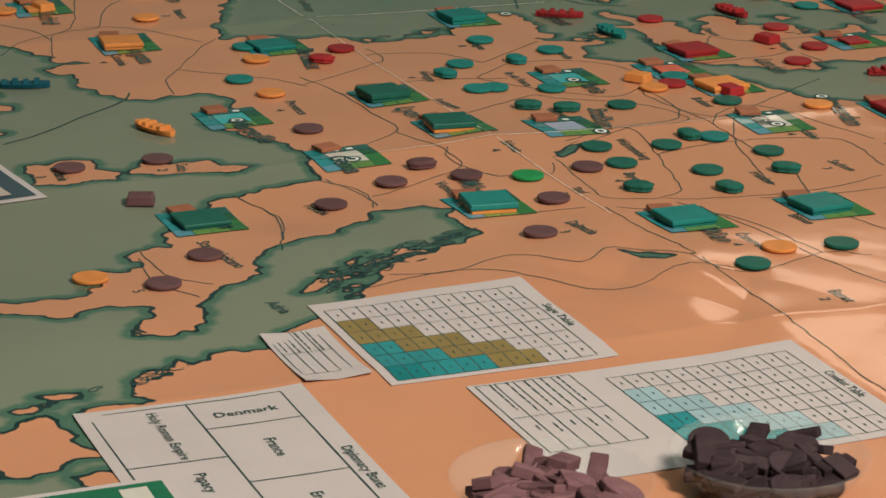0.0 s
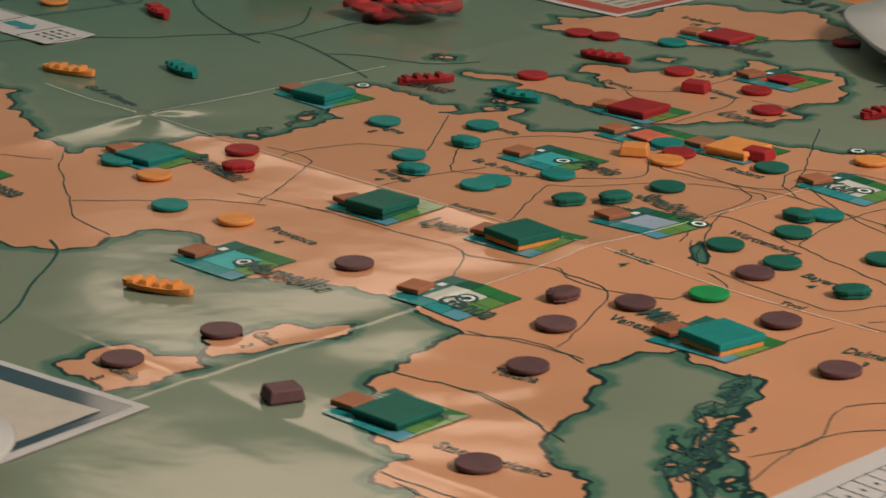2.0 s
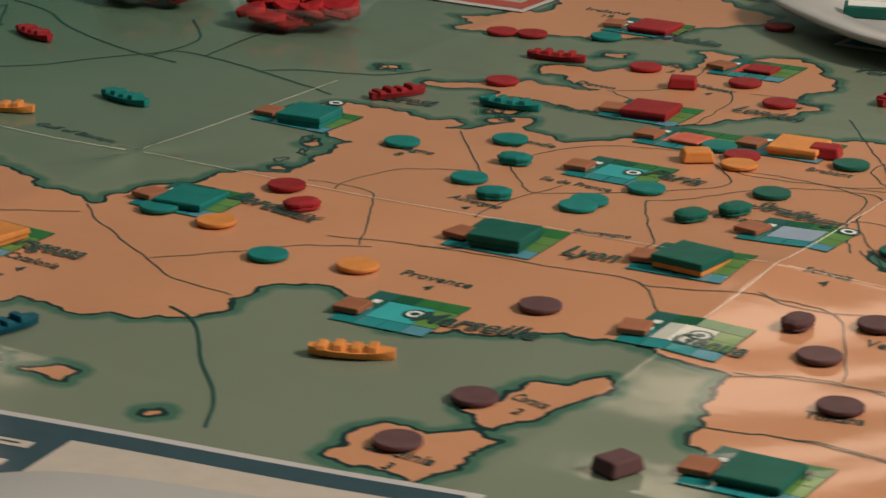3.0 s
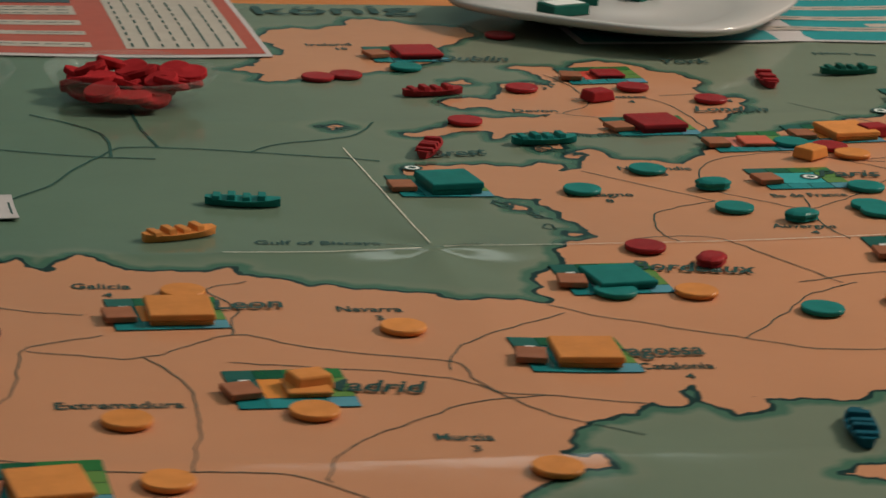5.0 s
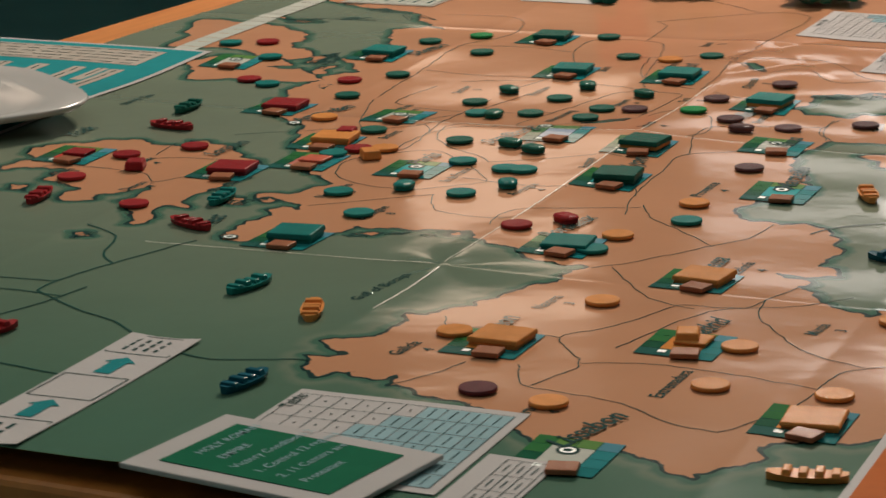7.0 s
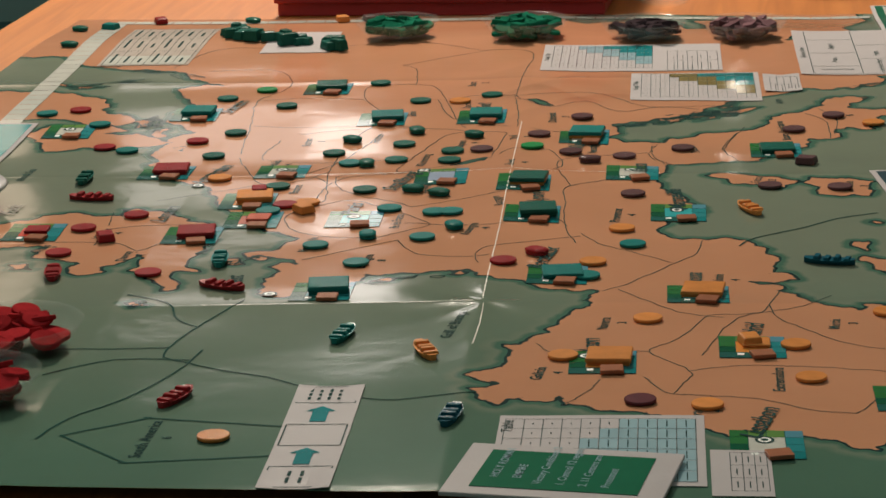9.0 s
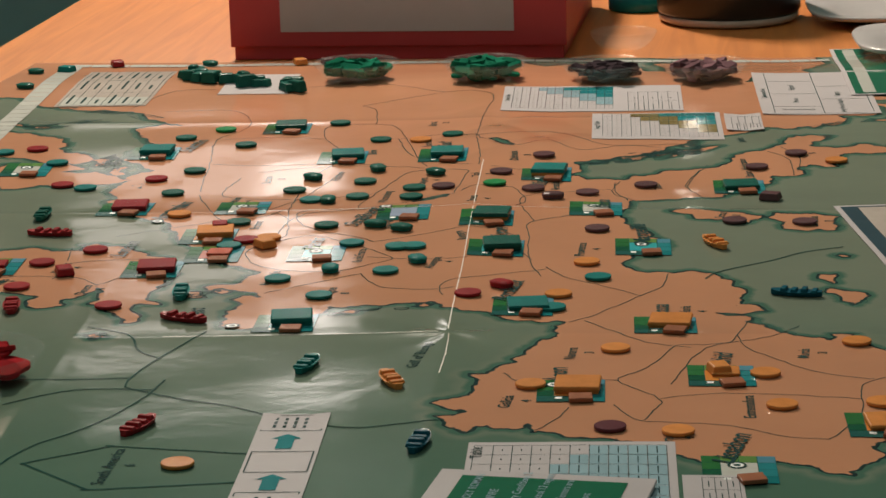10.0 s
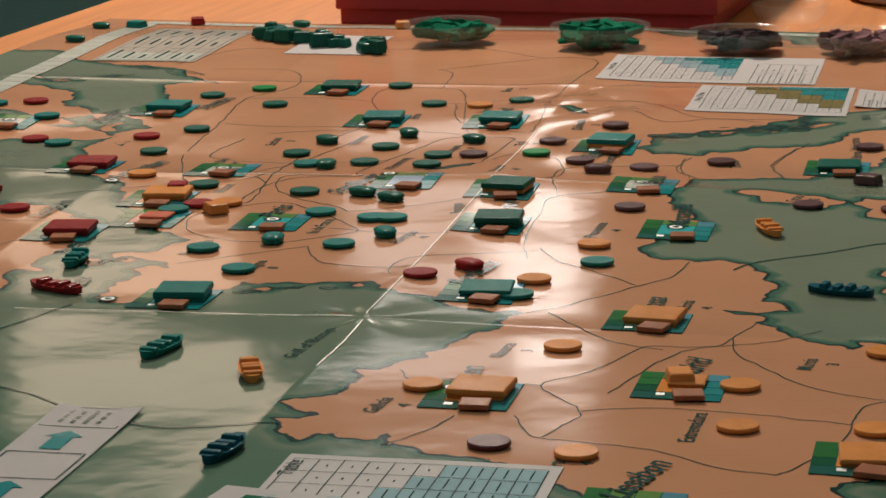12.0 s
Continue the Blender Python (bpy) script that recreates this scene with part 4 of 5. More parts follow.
DISCS = {
    "teal": ("teal", [(48.4, 35.8), (20.7, 7.3), (19.6, 4.3), (13.8, 4.6), (12.2, 11.0), (8.4, 8.1), (5.4, -5.7), (12.4, -8.3), (20.4, 15.1), (45.0, 31.1), (37.4, 27.6), (32.8, 11.2), (6.5, 31.4), (19.6, 3.3)]),
    "green": ("dark green", [(53.2, 22.9), (50.5, 18.0), (42.3, 20.6), (35.5, 21.1), (53.0, 2.7), (36.0, 12.7), (33.5, 8.1), (32.9, 4.4), (26.5, 15.3), (25.4, 9.4), (51.6, 8.0), (58.3, 11.7), (38.3, 8.0), (35.9, 4.4)]),
    "bright": ("bright green", [(56.2, 20.3), (36.7, -1.1)]),
    "orange": ("orange", [(51.2, 5.0), (8.4, -6.0), (16.0, -7.6), (-3.4, -9.3), (-10.3, -4.9), (-18.5, -12.3), (-14.0, -17.6), (-8.1, -17.1), (-1.8, -22.4), (-23.0, 11.5), (28.9, 19.6), (22.4, 12.8), (44.0, -25.1), (-13.5, -22.6)]),
    "red": ("dark red", [(49.5, 33.5), (40.0, 23.0), (19.6, 23.5), (16.6, 26.3), (11.1, 26.7), (6.6, 20.3), (8.2, -0.7), (21.9, 14.2), (38.4, 29.4), (13.2, 38.2), (1.6, 29.2), (3.1, 29.7)]),
    "mauve": ("mauve brown", [(45.5, -4.3), (40.5, -1.4), (35.3, -3.8), (34.6, -7.5), (36.1, 2.4), (24.1, -8.2), (46.1, -22.4), (26.5, -17.1), (26.3, -21.6), (37.0, -11.5), (42.4, -19.4)]),
    "maroon": ("dark maroon", [(-17.8, -9.0)])}
for colour, (words, spots) in DISCS.items():
    first = None
    for x, y in spots:
        m = place(x, y, rnd.uniform(0, 360), 0.05)
        if first is None:
            first = disc_proto(colour, words)
            first.matrix_basis = m
        else:
            copy_thing(first, m)


def barrel(x, y, colour):
    words = {"green": "dark green", "teal": "teal", "red": "dark red", "mauve": "mauve brown"}[colour]
    bm = bmesh.new()
    seg = 16
    prof = [(0.0062, 0), (0.0070, 0.0005), (0.0066, 0.0014), (0.0072, 0.0020), (0.0072, 0.0030), (0.0062, 0.0036), (0.0050, 0.0040)]
    rings = []
    for r, z in prof:
        rings.append([bm.verts.new((1.12 * r * (1.0 if k % 4 else 0.88) * math.cos(2 * math.pi * k / seg), 0.80 * r * (1.0 if k % 4 else 0.88) * math.sin(2 * math.pi * k / seg), z)) for k in range(seg)])
    for a, b in zip(rings, rings[1:]):
        for k in range(seg):
            bm.faces.new((a[k], a[(k + 1) % seg], b[(k + 1) % seg], b[k]))
    bm.faces.new(rings[-1])
    bm.faces.new(rings[0][::-1])
    ob = tagged(part("army_token", bm, PIECE[colour]), words + " notched wooden army token standing on the map", "game piece", "army tokens")
    ob.matrix_basis = place(x, y, rnd.uniform(0, 90), 0.05)


for x, y, colour in [(39.5, 11.8, "green"), (41.8, 7.4, "green"), (40.3, 3.2, "green"), (25.2, 6.2, "green"), (24.1, 4.4, "green"), (14.1, 8.0, "teal"), (16.0, 2.8, "teal"), (10.2, -2.6, "red"), (32.8, -5.2, "mauve"), (32.3, 10.0, "green")]:
    barrel(x, y, colour)


def loaf(x, y, turn, colour):
    words = {"red": "dark red", "mauve": "mauve brown", "brown": "brown", "teal": "teal", "orange": "orange"}[colour]
    bm = box_bm(0.014, 0.011, 0.005, 0.0008, taper=0.86)
    ob = tagged(part("cavalry_token", bm, PIECE[colour]), words + " small wooden block lying on the map", "game piece", "block tokens")
    ob.matrix_basis = place(x, y, turn, 0.05)


for x, y, turn, colour in [(14.2, 24.4, 20, "red"), (33.1, -19.8, 70, "mauve"), (24.9, 16.3, 10, "red"), (20.4, 12.8, 35, "orange"), (-7.8, -14.7, 15, "orange")]:
    loaf(x, y, turn, colour)


def ship(x, y, turn, colour):
    words = {"teal": "teal", "orange": "orange", "red": "red", "blue": "dark blue green", "green": "dark green"}[colour]
    ob = thing("ship_token", words + " wooden ship with raised decks on the sea", "game piece", "ship tokens", at=place(x, y, turn, 0.05))
    bm = bmesh.new()
    n = 9
    rows = []
    for i in range(n):
        u = i / (n - 1) * 2 - 1
        w = 0.0052 * (1 - abs(u) ** 3 * 0.65)
        sheer = 0.0008 * u * u
        rows.append([bm.verts.new((u * 0.015, s * w * k, z + (sheer if z > 0 else 0))) for s, k, z in ((-1, 0.75, 0), (1, 0.75, 0), (1, 1, 0.0024), (-1, 1, 0.0024))])
    for a, b in zip(rows, rows[1:]):
        for k in range(4):
            bm.faces.new((a[k], b[k], b[(k + 1) % 4], a[(k + 1) % 4]))
    bm.faces.new(rows[0])
    bm.faces.new(rows[-1][::-1])
    bmesh.ops.recalc_face_normals(bm, faces=bm.faces[:])
    part("hull", bm, PIECE[colour], ob)
    for k, px in enumerate((-0.0105, -0.0045, 0.0015, 0.0075)):
        part("deck", box_bm(0.0036, 0.0085, 0.0018 + 0.0006 * (k % 2), 0.0004, (px, 0, 0.0022), 0.85), PIECE[colour], ob)


for x, y, turn, colour in [(-6.0, 7.2, -12, "teal"), (-9.3, 2.4, 20, "orange"), (-17.1, 14.4, -20, "red"), (-20.4, 0.2, -8, "blue"), (28.9, 28.8, 0, "green"), (23.9, 27.3, 80, "red"), (3.7, 15.4, 65, "red"), (9.2, 16.4, 5, "teal"), (6.5, 26.0, 10, "red"), (9.0, -19.9, 75, "blue"), (20.8, -15.6, 22, "orange"), (-23.3, -24.1, 100, "orange")]:
    ship(x, y, turn, colour)

# sheets and charts on the map: all in centimetres --------------------------------
def card_bm(x0, y0, x1, y1, lift=0.06, thick=0.03, curl=0.0):
    """A thin card that follows the lie of the map."""
    bm = bmesh.new()
    nx, ny = max(2, int(abs(x1 - x0))), max(2, int(abs(y1 - y0)))
    def up(x, y, i, j):
        u, v = abs(2 * i / nx - 1), abs(2 * j / ny - 1)
        return curl * (u * v) ** 3
    top = [[None] * (ny + 1) for _ in range(nx + 1)]
    low = [[None] * (ny + 1) for _ in range(nx + 1)]
    for i in range(nx + 1):
        for j in range(ny + 1):
            x, y = x0 + (x1 - x0) * i / nx, y0 + (y1 - y0) * j / ny
            k = up(x, y, i, j)
            top[i][j], low[i][j] = bm.verts.new(drape(x, y, lift + k)), bm.verts.new(drape(x, y, lift - thick + k))
    for i in range(nx):
        for j in range(ny):
            bm.faces.new((top[i][j], top[i + 1][j], top[i + 1][j + 1], top[i][j + 1]))
            bm.faces.new((low[i][j], low[i][j + 1], low[i + 1][j + 1], low[i + 1][j]))
    rim = [(i, 0) for i in range(nx)] + [(nx, j) for j in range(ny)] + [(i, ny) for i in range(nx, 0, -1)] + [(0, j) for j in range(ny, 0, -1)]
    for a, b in zip(rim, rim[1:] + rim[:1]):
        bm.faces.new((top[a[0]][a[1]], low[a[0]][a[1]], low[b[0]][b[1]], top[b[0]][b[1]]))
    bmesh.ops.recalc_face_normals(bm, faces=bm.faces[:])
    return bm


def rule(bm, ax, ay, bx, by, w, lift):
    """One printed line between two points."""
    d = Vector((bx - ax, by - ay, 0))
    n = max(1, int(d.length / 1.0))
    d.normalize()
    prev = None
    for k in range(n + 1):
        x, y = ax + (bx - ax) * k / n, ay + (by - ay) * k / n
        cur = (bm.verts.new(drape(x - d.y * w / 2, y + d.x * w / 2, lift)), bm.verts.new(drape(x + d.y * w / 2, y - d.x * w / 2, lift)))
        if prev:
            bm.faces.new((prev[1], cur[1], cur[0], prev[0]))
        prev = cur


def lines_part(name, segs, parent, mat=None, w=0.034, lift=0.085):
    bm = bmesh.new()
    for s in segs:
        rule(bm, *s, w, lift)
    return tagged(part(name, bm, mat or INK, parent), kind="stuff")


def dashes(bm, x0, y, x1, seed, w=0.055):
    rd = random.Random(seed)
    x = x0
    while x < x1:
        e = min(x1, x + rd.uniform(0.25, 0.75))
        rule(bm, x, y, e, y, w, 0.09)
        x = e + 0.13


def small_print(bm, parent):
    return tagged(part("small_print", bm, INK, parent), kind="stuff")


def table_lines(x0, y0, x1, y1, nx, ny):
    return ([(x0 + (x1 - x0) * i / nx, y0, x0 + (x1 - x0) * i / nx, y1) for i in range(nx + 1)]
            + [(x0, y0 + (y1 - y0) * j / ny, x1, y0 + (y1 - y0) * j / ny) for j in range(ny + 1)])


def sheet(name, label, category, x0, y0, x1, y1, mat=PAPER, lift=0.06, curl=0.0):
    ob = thing(name, label, category)
    part("card", card_bm(x0, y0, x1, y1, lift, 0.03, curl), mat, ob)
    return ob


def cell(parent, x0, y0, x1, y1, key, lift=0.075, name="tinted_cell"):
    flat_cell(name, x0, y0, x1, y1, FIELD[key], parent, lift)


def words_on(parent, body, x, y, size, angle, lift=0.095, mat=None, width=None):
    text_mesh(body, "printed_text", mat or INK, parent, size * CM, width * CM if width else None, 0, 0.00003,
              pose(x * CM, y * CM, 0, 0, 0, angle), lift)


def stair_chart(name, label, x0, y0, x1, y1, tx0, ty0, tx1, ty1, rows, cols, low, mid, title, marks="0"):
    """A results table read from the east: columns run south to north, tinted steps in its south-east corner."""
    s = sheet(name, label, "chart", x0, y0, x1, y1)
    w, h = (ty1 - ty0) / cols, (tx1 - tx0) / rows
    for i in range(rows):
        for j in range(cols):
            deep, wide = (i - rows + 4) * 1.7, 0.2 + (i - 0.3) * cols / rows * 0.92
            key = "t1" if i == rows - 1 and j < 2 else low if j < deep else mid if i > 0 and j < wide else None
            if key:
                cell(s, tx0 + i * h + 0.02, ty0 + j * w + 0.02, tx0 + (i + 1) * h - 0.02, ty0 + (j + 1) * w - 0.02, key)
    lines_part("ruling", table_lines(tx0, ty0, tx1, ty1, rows, cols), s)
    bm = bmesh.new()
    for i in range(rows):
        for j in range(cols):
            cx, cy = tx0 + (i + 0.5) * h, ty0 + (j + 0.5) * w
            rule(bm, cx - 0.10, cy, cx + 0.10, cy, 0.06, 0.09)
    small_print(bm, s)
    words_on(s, title, tx0 + 2.6, ty1 + (y1 - ty1) * 0.30, 0.55, 0, width=2.9)
    return s


stair_chart("siege_chart", "white printed siege table chart with olive and teal steps", 51.0, -17.5, 61.1, -7.7, 52.0, -17.1, 60.8, -8.5, 6, 12, "teal", "olive", "Siege Table")
combat = stair_chart("combat_chart", "white printed combat table chart with pale blue steps", 62.2, -14.8, 72.5, -0.5, 63.3, -9.3, 72.0, -1.3, 6, 12, "teal", "pale", "Combat Table")
lines_part("ruling", table_lines(62.4, -14.5, 69.6, -10.5, 2, 5), combat)
bm = bmesh.new()
for k in range(5):
    dashes(bm, 62.4, -13.9 + 0.72 * k, 65.2 + 0.4 * (k % 2), k)
    dashes(bm, 66.9, -13.9 + 0.72 * k, 67.5 + 0.3 * (k % 2), k + 9)
small_print(bm, combat)

small = sheet("modifier_chart", "small white printed chart beside the siege table", "chart", 54.0, -20.6, 59.8, -17.8, curl=0.12)
lines_part("ruling", table_lines(53.9, -20.4, 59.0, -18.3, 2, 4), small)
bm = bmesh.new()
for k in range(4):
    dashes(bm, 54.1, -20.15 + 0.5 * k, 56.2 + 0.3 * (k % 2), k + 20)
small_print(bm, small)

boxes = sheet("diplomacy_sheet", "white printed diplomacy sheet with ruled boxes", "chart", 59.9, -29.9, 77.5, -20.8, curl=0.05)
lines_part("ruling", [(60.3, -29.4, 77.2, -29.4), (60.3, -25.6, 77.2, -25.6), (60.3, -21.8, 77.2, -21.8), (60.3, -29.4, 60.3, -21.8), (63.0, -25.6, 63.0, -21.8),
                          (65.8, -29.4, 65.8, -25.6), (68.3, -25.6, 68.3, -21.8), (71.3, -29.4, 71.3, -25.6), (73.6, -25.6, 73.6, -21.8)], boxes, w=0.06)
words_on(boxes, "Denmark", 62.0, -24.9, 0.7, 90, width=2.5)
words_on(boxes, "France", 64.6, -23.9, 0.66, 0)
words_on(boxes, "England", 69.9, -23.9, 0.66, 0)
words_on(boxes, "Holy Roman Empire", 60.7, -27.3, 0.6, 0)
words_on(boxes, "Papacy", 67.0, -27.3, 0.65, 0)
words_on(boxes, "Diplomacy Boxes", 66.4, -21.5, 0.58, 0)

ranks = sheet("income_chart", "white printed chart of ruled rows near the map corner", "chart", 66.5, 28.3, 83.0, 35.8, FIELD["cream"])
lines_part("ruling", table_lines(66.8, 28.6, 82.7, 35.5, 3, 6), ranks)
bm = bmesh.new()
for k in range(6):
    for x in (67.6, 73.6, 78.6):
        rule(bm, x, 29.2 + 1.15 * k, x + 1.6 + 0.9 * ((k * 7) % 3), 29.2 + 1.15 * k, 0.2, 0.09)
small_print(bm, ranks)
cell(ranks, 66.8, 28.6, 70.2, 35.5, "white", 0.07)

# strip with arrows
strip = sheet("voyage_strip", "white printed strip with boxes and blue arrows", "chart", -30.2, 5.0, -15.0, 8.4, curl=0.1)
lines_part("ruling", table_lines(-30.0, 5.2, -27.2, 8.2, 1, 1) + table_lines(-24.2, 5.2, -21.1, 8.2, 1, 1) + table_lines(-17.8, 5.2, -15.2, 8.2, 1, 1), strip, w=0.07)
for ax in (-26.9, -20.7):
    bm = quads_bm([[drape(ax, 6.35, 0.09), drape(ax + 1.6, 6.35, 0.09), drape(ax + 1.6, 7.15, 0.09), drape(ax, 7.15, 0.09)],
                   [drape(ax + 1.6, 6.0, 0.09), drape(ax + 2.35, 6.75, 0.09), drape(ax + 1.6, 7.5, 0.09)]])
    part("arrow", bm, FIELD["t2"], strip, "flat teal blue arrow")
bm = bmesh.new()
for k in range(4):
    for j in range(3):
        rule(bm, -17.3 + 0.62 * j, 7.6 - 0.5 * k, -16.85 + 0.62 * j - 0.1 * (k % 2), 7.6 - 0.5 * k, 0.16, 0.09)
for k in range(2):
    for j in range(2):
        rule(bm, -29.4 + 0.9 * j, 7.1 - 0.6 * k, -28.75 + 0.9 * j, 7.1 - 0.6 * k, 0.16, 0.09)
small_print(bm, strip)

# reference table and card in the west
ref = sheet("exploration_chart", "white printed reference table with blue tinted cells", "chart", -29.8, -12.1, -20.0, -2.2)
for i in range(6):
    for j in range(9):
        if j + i > 4:
            cell(ref, -20.6 - (i + 1) * 1.45 + 0.03, -3.4 - (j + 1) * 0.92 + 0.03, -20.6 - i * 1.45 - 0.03, -3.4 - j * 0.92 - 0.03, "pale", 0.075)
lines_part("ruling", table_lines(-29.3, -11.68, -20.6, -2.5, 6, 10), ref)
bm = bmesh.new()
for i in range(6):
    for j in range(9):
        x, y = -20.6 - (i + 0.5) * 1.45, -3.4 - (j + 0.5) * 0.92
        half = 0.5 if j + i > 4 else 0.1
        rule(bm, x - half, y, x + half, y, 0.055, 0.09)
small_print(bm, ref)
words_on(ref, "Table", -22.6, -2.9, 0.8, 0)

aside = sheet("value_chart", "small white printed value table near the reference table", "chart", -31.0, -15.1, -24.9, -12.3)
lines_part("ruling", table_lines(-30.4, -14.9, -25.3, -13.2, 3, 3), aside)
bm = bmesh.new()
for i in range(3):
    for j in range(3):
        rule(bm, -30.0 + 1.7 * i, -14.6 + 0.56 * j, -29.2 + 1.7 * i, -14.6 + 0.56 * j, 0.055, 0.09)
small_print(bm, aside)

goal = thing("victory_card", "white framed card with a dark green printed panel", "card", at=place(-28.9, -5.6, -10, 0.12))
W2, H2 = 0.066, 0.101
part("card", box_bm(W2, H2, 0.0022, 0.0006), PAPER, goal)
part("panel", box_bm(W2 - 0.018, H2 - 0.024, 0.0004, 0, (0, 0, 0.0022)), FIELD["sheet_green"], goal, "dark green printed panel")
for k, body in enumerate(("HOLY ROMAN", "EMPIRE", "Victory Conditions 2", "1. Control 12 regions", "2. 11 Centers are", "Protestant")):
    text_mesh(body, "printed_text", FIELD["pale"], goal, 0.0058, None, 0, 0.00003, pose(-0.018 + (0.006 if k < 2 else 0), 0.028 - 0.0105 * k, 0.0028))

# the players' large sheets
def player_sheet(name, label, o, u, v, mat, lift, bars):
    """o: corner, u and v: edges in centimetres; bars: (u0, v0, u1, v1) printed fields."""
    ob = thing(name, label, "player sheet")

    def at(s, t, k):
        x, y = o[0] + u[0] * s + v[0] * t, o[1] + u[1] * s + v[1] * t
        return (x * CM, y * CM, (hz(x, y) + k) * CM)
    bm = bmesh.new()
    n = 12
    top = [[bm.verts.new(at(i / n, j / n, lift)) for j in range(n + 1)] for i in range(n + 1)]
    for i in range(n):
        for j in range(n):
            bm.faces.new((top[i][j], top[i + 1][j], top[i + 1][j + 1], top[i][j + 1]))
    edge = bmesh.ops.extrude_face_region(bm, geom=bm.faces[:])
    for e in edge["geom"]:
        if isinstance(e, bmesh.types.BMVert):
            e.co.z += 0.0003
    bmesh.ops.recalc_face_normals(bm, faces=bm.faces[:])
    part("card", bm, PAPER, ob)
    for a, b, c, d, key in [(0.014, 0.018, 0.986, 0.982, None)] + bars:
        bm = bmesh.new()
        k = 8
        vs = [[bm.verts.new(at(a + (c - a) * i / k, b + (d - b) * j / k, lift + (0.045 if key is None else 0.065))) for j in range(k + 1)] for i in range(k + 1)]
        for i in range(k):
            for j in range(k):
                bm.faces.new((vs[i][j], vs[i + 1][j], vs[i + 1][j + 1], vs[i][j + 1]))
        bm.normal_update()
        bmesh.ops.recalc_face_normals(bm, faces=bm.faces[:])
        if bm.faces[0] and sum(f.normal.z for f in bm.faces) < 0:
            bmesh.ops.reverse_faces(bm, faces=bm.faces[:])
        part("printed_field", bm, FIELD["cream" if key == "blank" else key] if key else mat, ob)
        if key == "cream":
            bm = bmesh.new()
            wide, deep = abs(c - a) * math.hypot(*u), abs(d - b) * math.hypot(*v)
            rows = max(1, int(min(deep, wide) / 0.75))
            rd = random.Random(int(1000 * (a + b)))
            for k in range(rows):
                e = (k + 0.5) / rows
                if wide > deep:
                    q = (a + (c - a) * 0.03, b + (d - b) * e, a + (c - a) * rd.uniform(0.6, 0.97), b + (d - b) * e)
                else:
                    q = (a + (c - a) * e, b + (d - b) * 0.03, a + (c - a) * e, b + (d - b) * rd.uniform(0.8, 0.97))
                for j in range(9):
                    p0, p1 = j / 9, (j + rd.uniform(0.5, 0.95)) / 9
                    s0, t0, s1, t1 = q[0] + (q[2] - q[0]) * p0, q[1] + (q[3] - q[1]) * p0, q[0] + (q[2] - q[0]) * p1, q[1] + (q[3] - q[1]) * p1
                    x0, y0, _ = at(s0, t0, 0)
                    x1, y1, _ = at(s1, t1, 0)
                    rule(bm, x0 / CM, y0 / CM, x1 / CM, y1 / CM, 0.10, lift + 0.085)
            tagged(part("small_print", bm, INK, ob), kind="stuff")
    return ob


red_bars = [(0.05, 0.06, 0.34, 0.52, "cream"), (0.42, 0.07, 0.96, 0.11, "cream"), (0.42, 0.17, 0.70, 0.20, "cream"), (0.42, 0.25, 0.96, 0.29, "cream"),
            (0.42, 0.34, 0.96, 0.42, "cream"), (0.42, 0.45, 0.96, 0.49, "navy"), (0.10, 0.56, 0.44, 0.60, "cream"), (0.06, 0.66, 0.97, 0.95, "cream")]
player_sheet("red_player_sheet", "brick red printed player sheet with pale tables", (0.3, 33.7), (-20.8, 0.4), (0.5, 29.0), FIELD["brick"], 0.06, red_bars)
teal_bars = [(0.05, 0.13, 0.20, 0.95, "cream")] + [(0.25, 0.13 + 0.14 * k, (0.62, 0.80, 0.95, 0.45, 0.9, 0.7)[k], 0.18 + 0.14 * k, "cream") for k in range(6)]
teal_bars += [(0.25, 0.19, 0.38, 0.23, "cream"), (0.62, 0.46, 0.95, 0.60, "cream")]
player_sheet("teal_player_sheet", "teal printed player sheet with pale bars under a plate", (45.5, 35.8), (-28.5, 0.5), (0.5, 20.5), FIELD["sheet_teal"], 0.06, teal_bars)
navy_bars = [(0.03, 0.07, 0.45, 0.96, "blank")] + [(0.48, 0.10 + 0.075 * k, 0.96 - 0.11 * (k % 3), 0.125 + 0.075 * k, "cream") for k in range(10)]
player_sheet("navy_player_sheet", "navy printed player sheet with a cream panel and pale bars", (30.7, -23.8), (-29.5, -3.7), (2.4, -20.8), FIELD["navy"], 0.06, navy_bars)
orange_bars = [(0.03, 0.25, 0.97, 0.45, "brick"), (0.05, 0.5, 0.6, 0.56, "cream"), (0.05, 0.62, 0.6, 0.68, "cream"), (0.05, 0.74, 0.6, 0.8, "cream")]
player_sheet("orange_player_sheet", "orange printed player sheet with red bands under a plate", (2.0, -25.3), (-29.5, -0.4), (0.3, -20.8), FIELD["sheet_orange"], 0.06, orange_bars)
green_bars = [(0.03, 0.05, 0.97, 0.10, "white"), (0.1, 0.2, 0.5, 0.3, "cream"), (0.1, 0.4, 0.5, 0.5, "cream")]
player_sheet("green_player_sheet", "green printed player sheet with a white edge", (91.4, -28.4), (-24.4, 0.2), (0.5, -20.5), FIELD["sheet_green"], 0.13, green_bars)

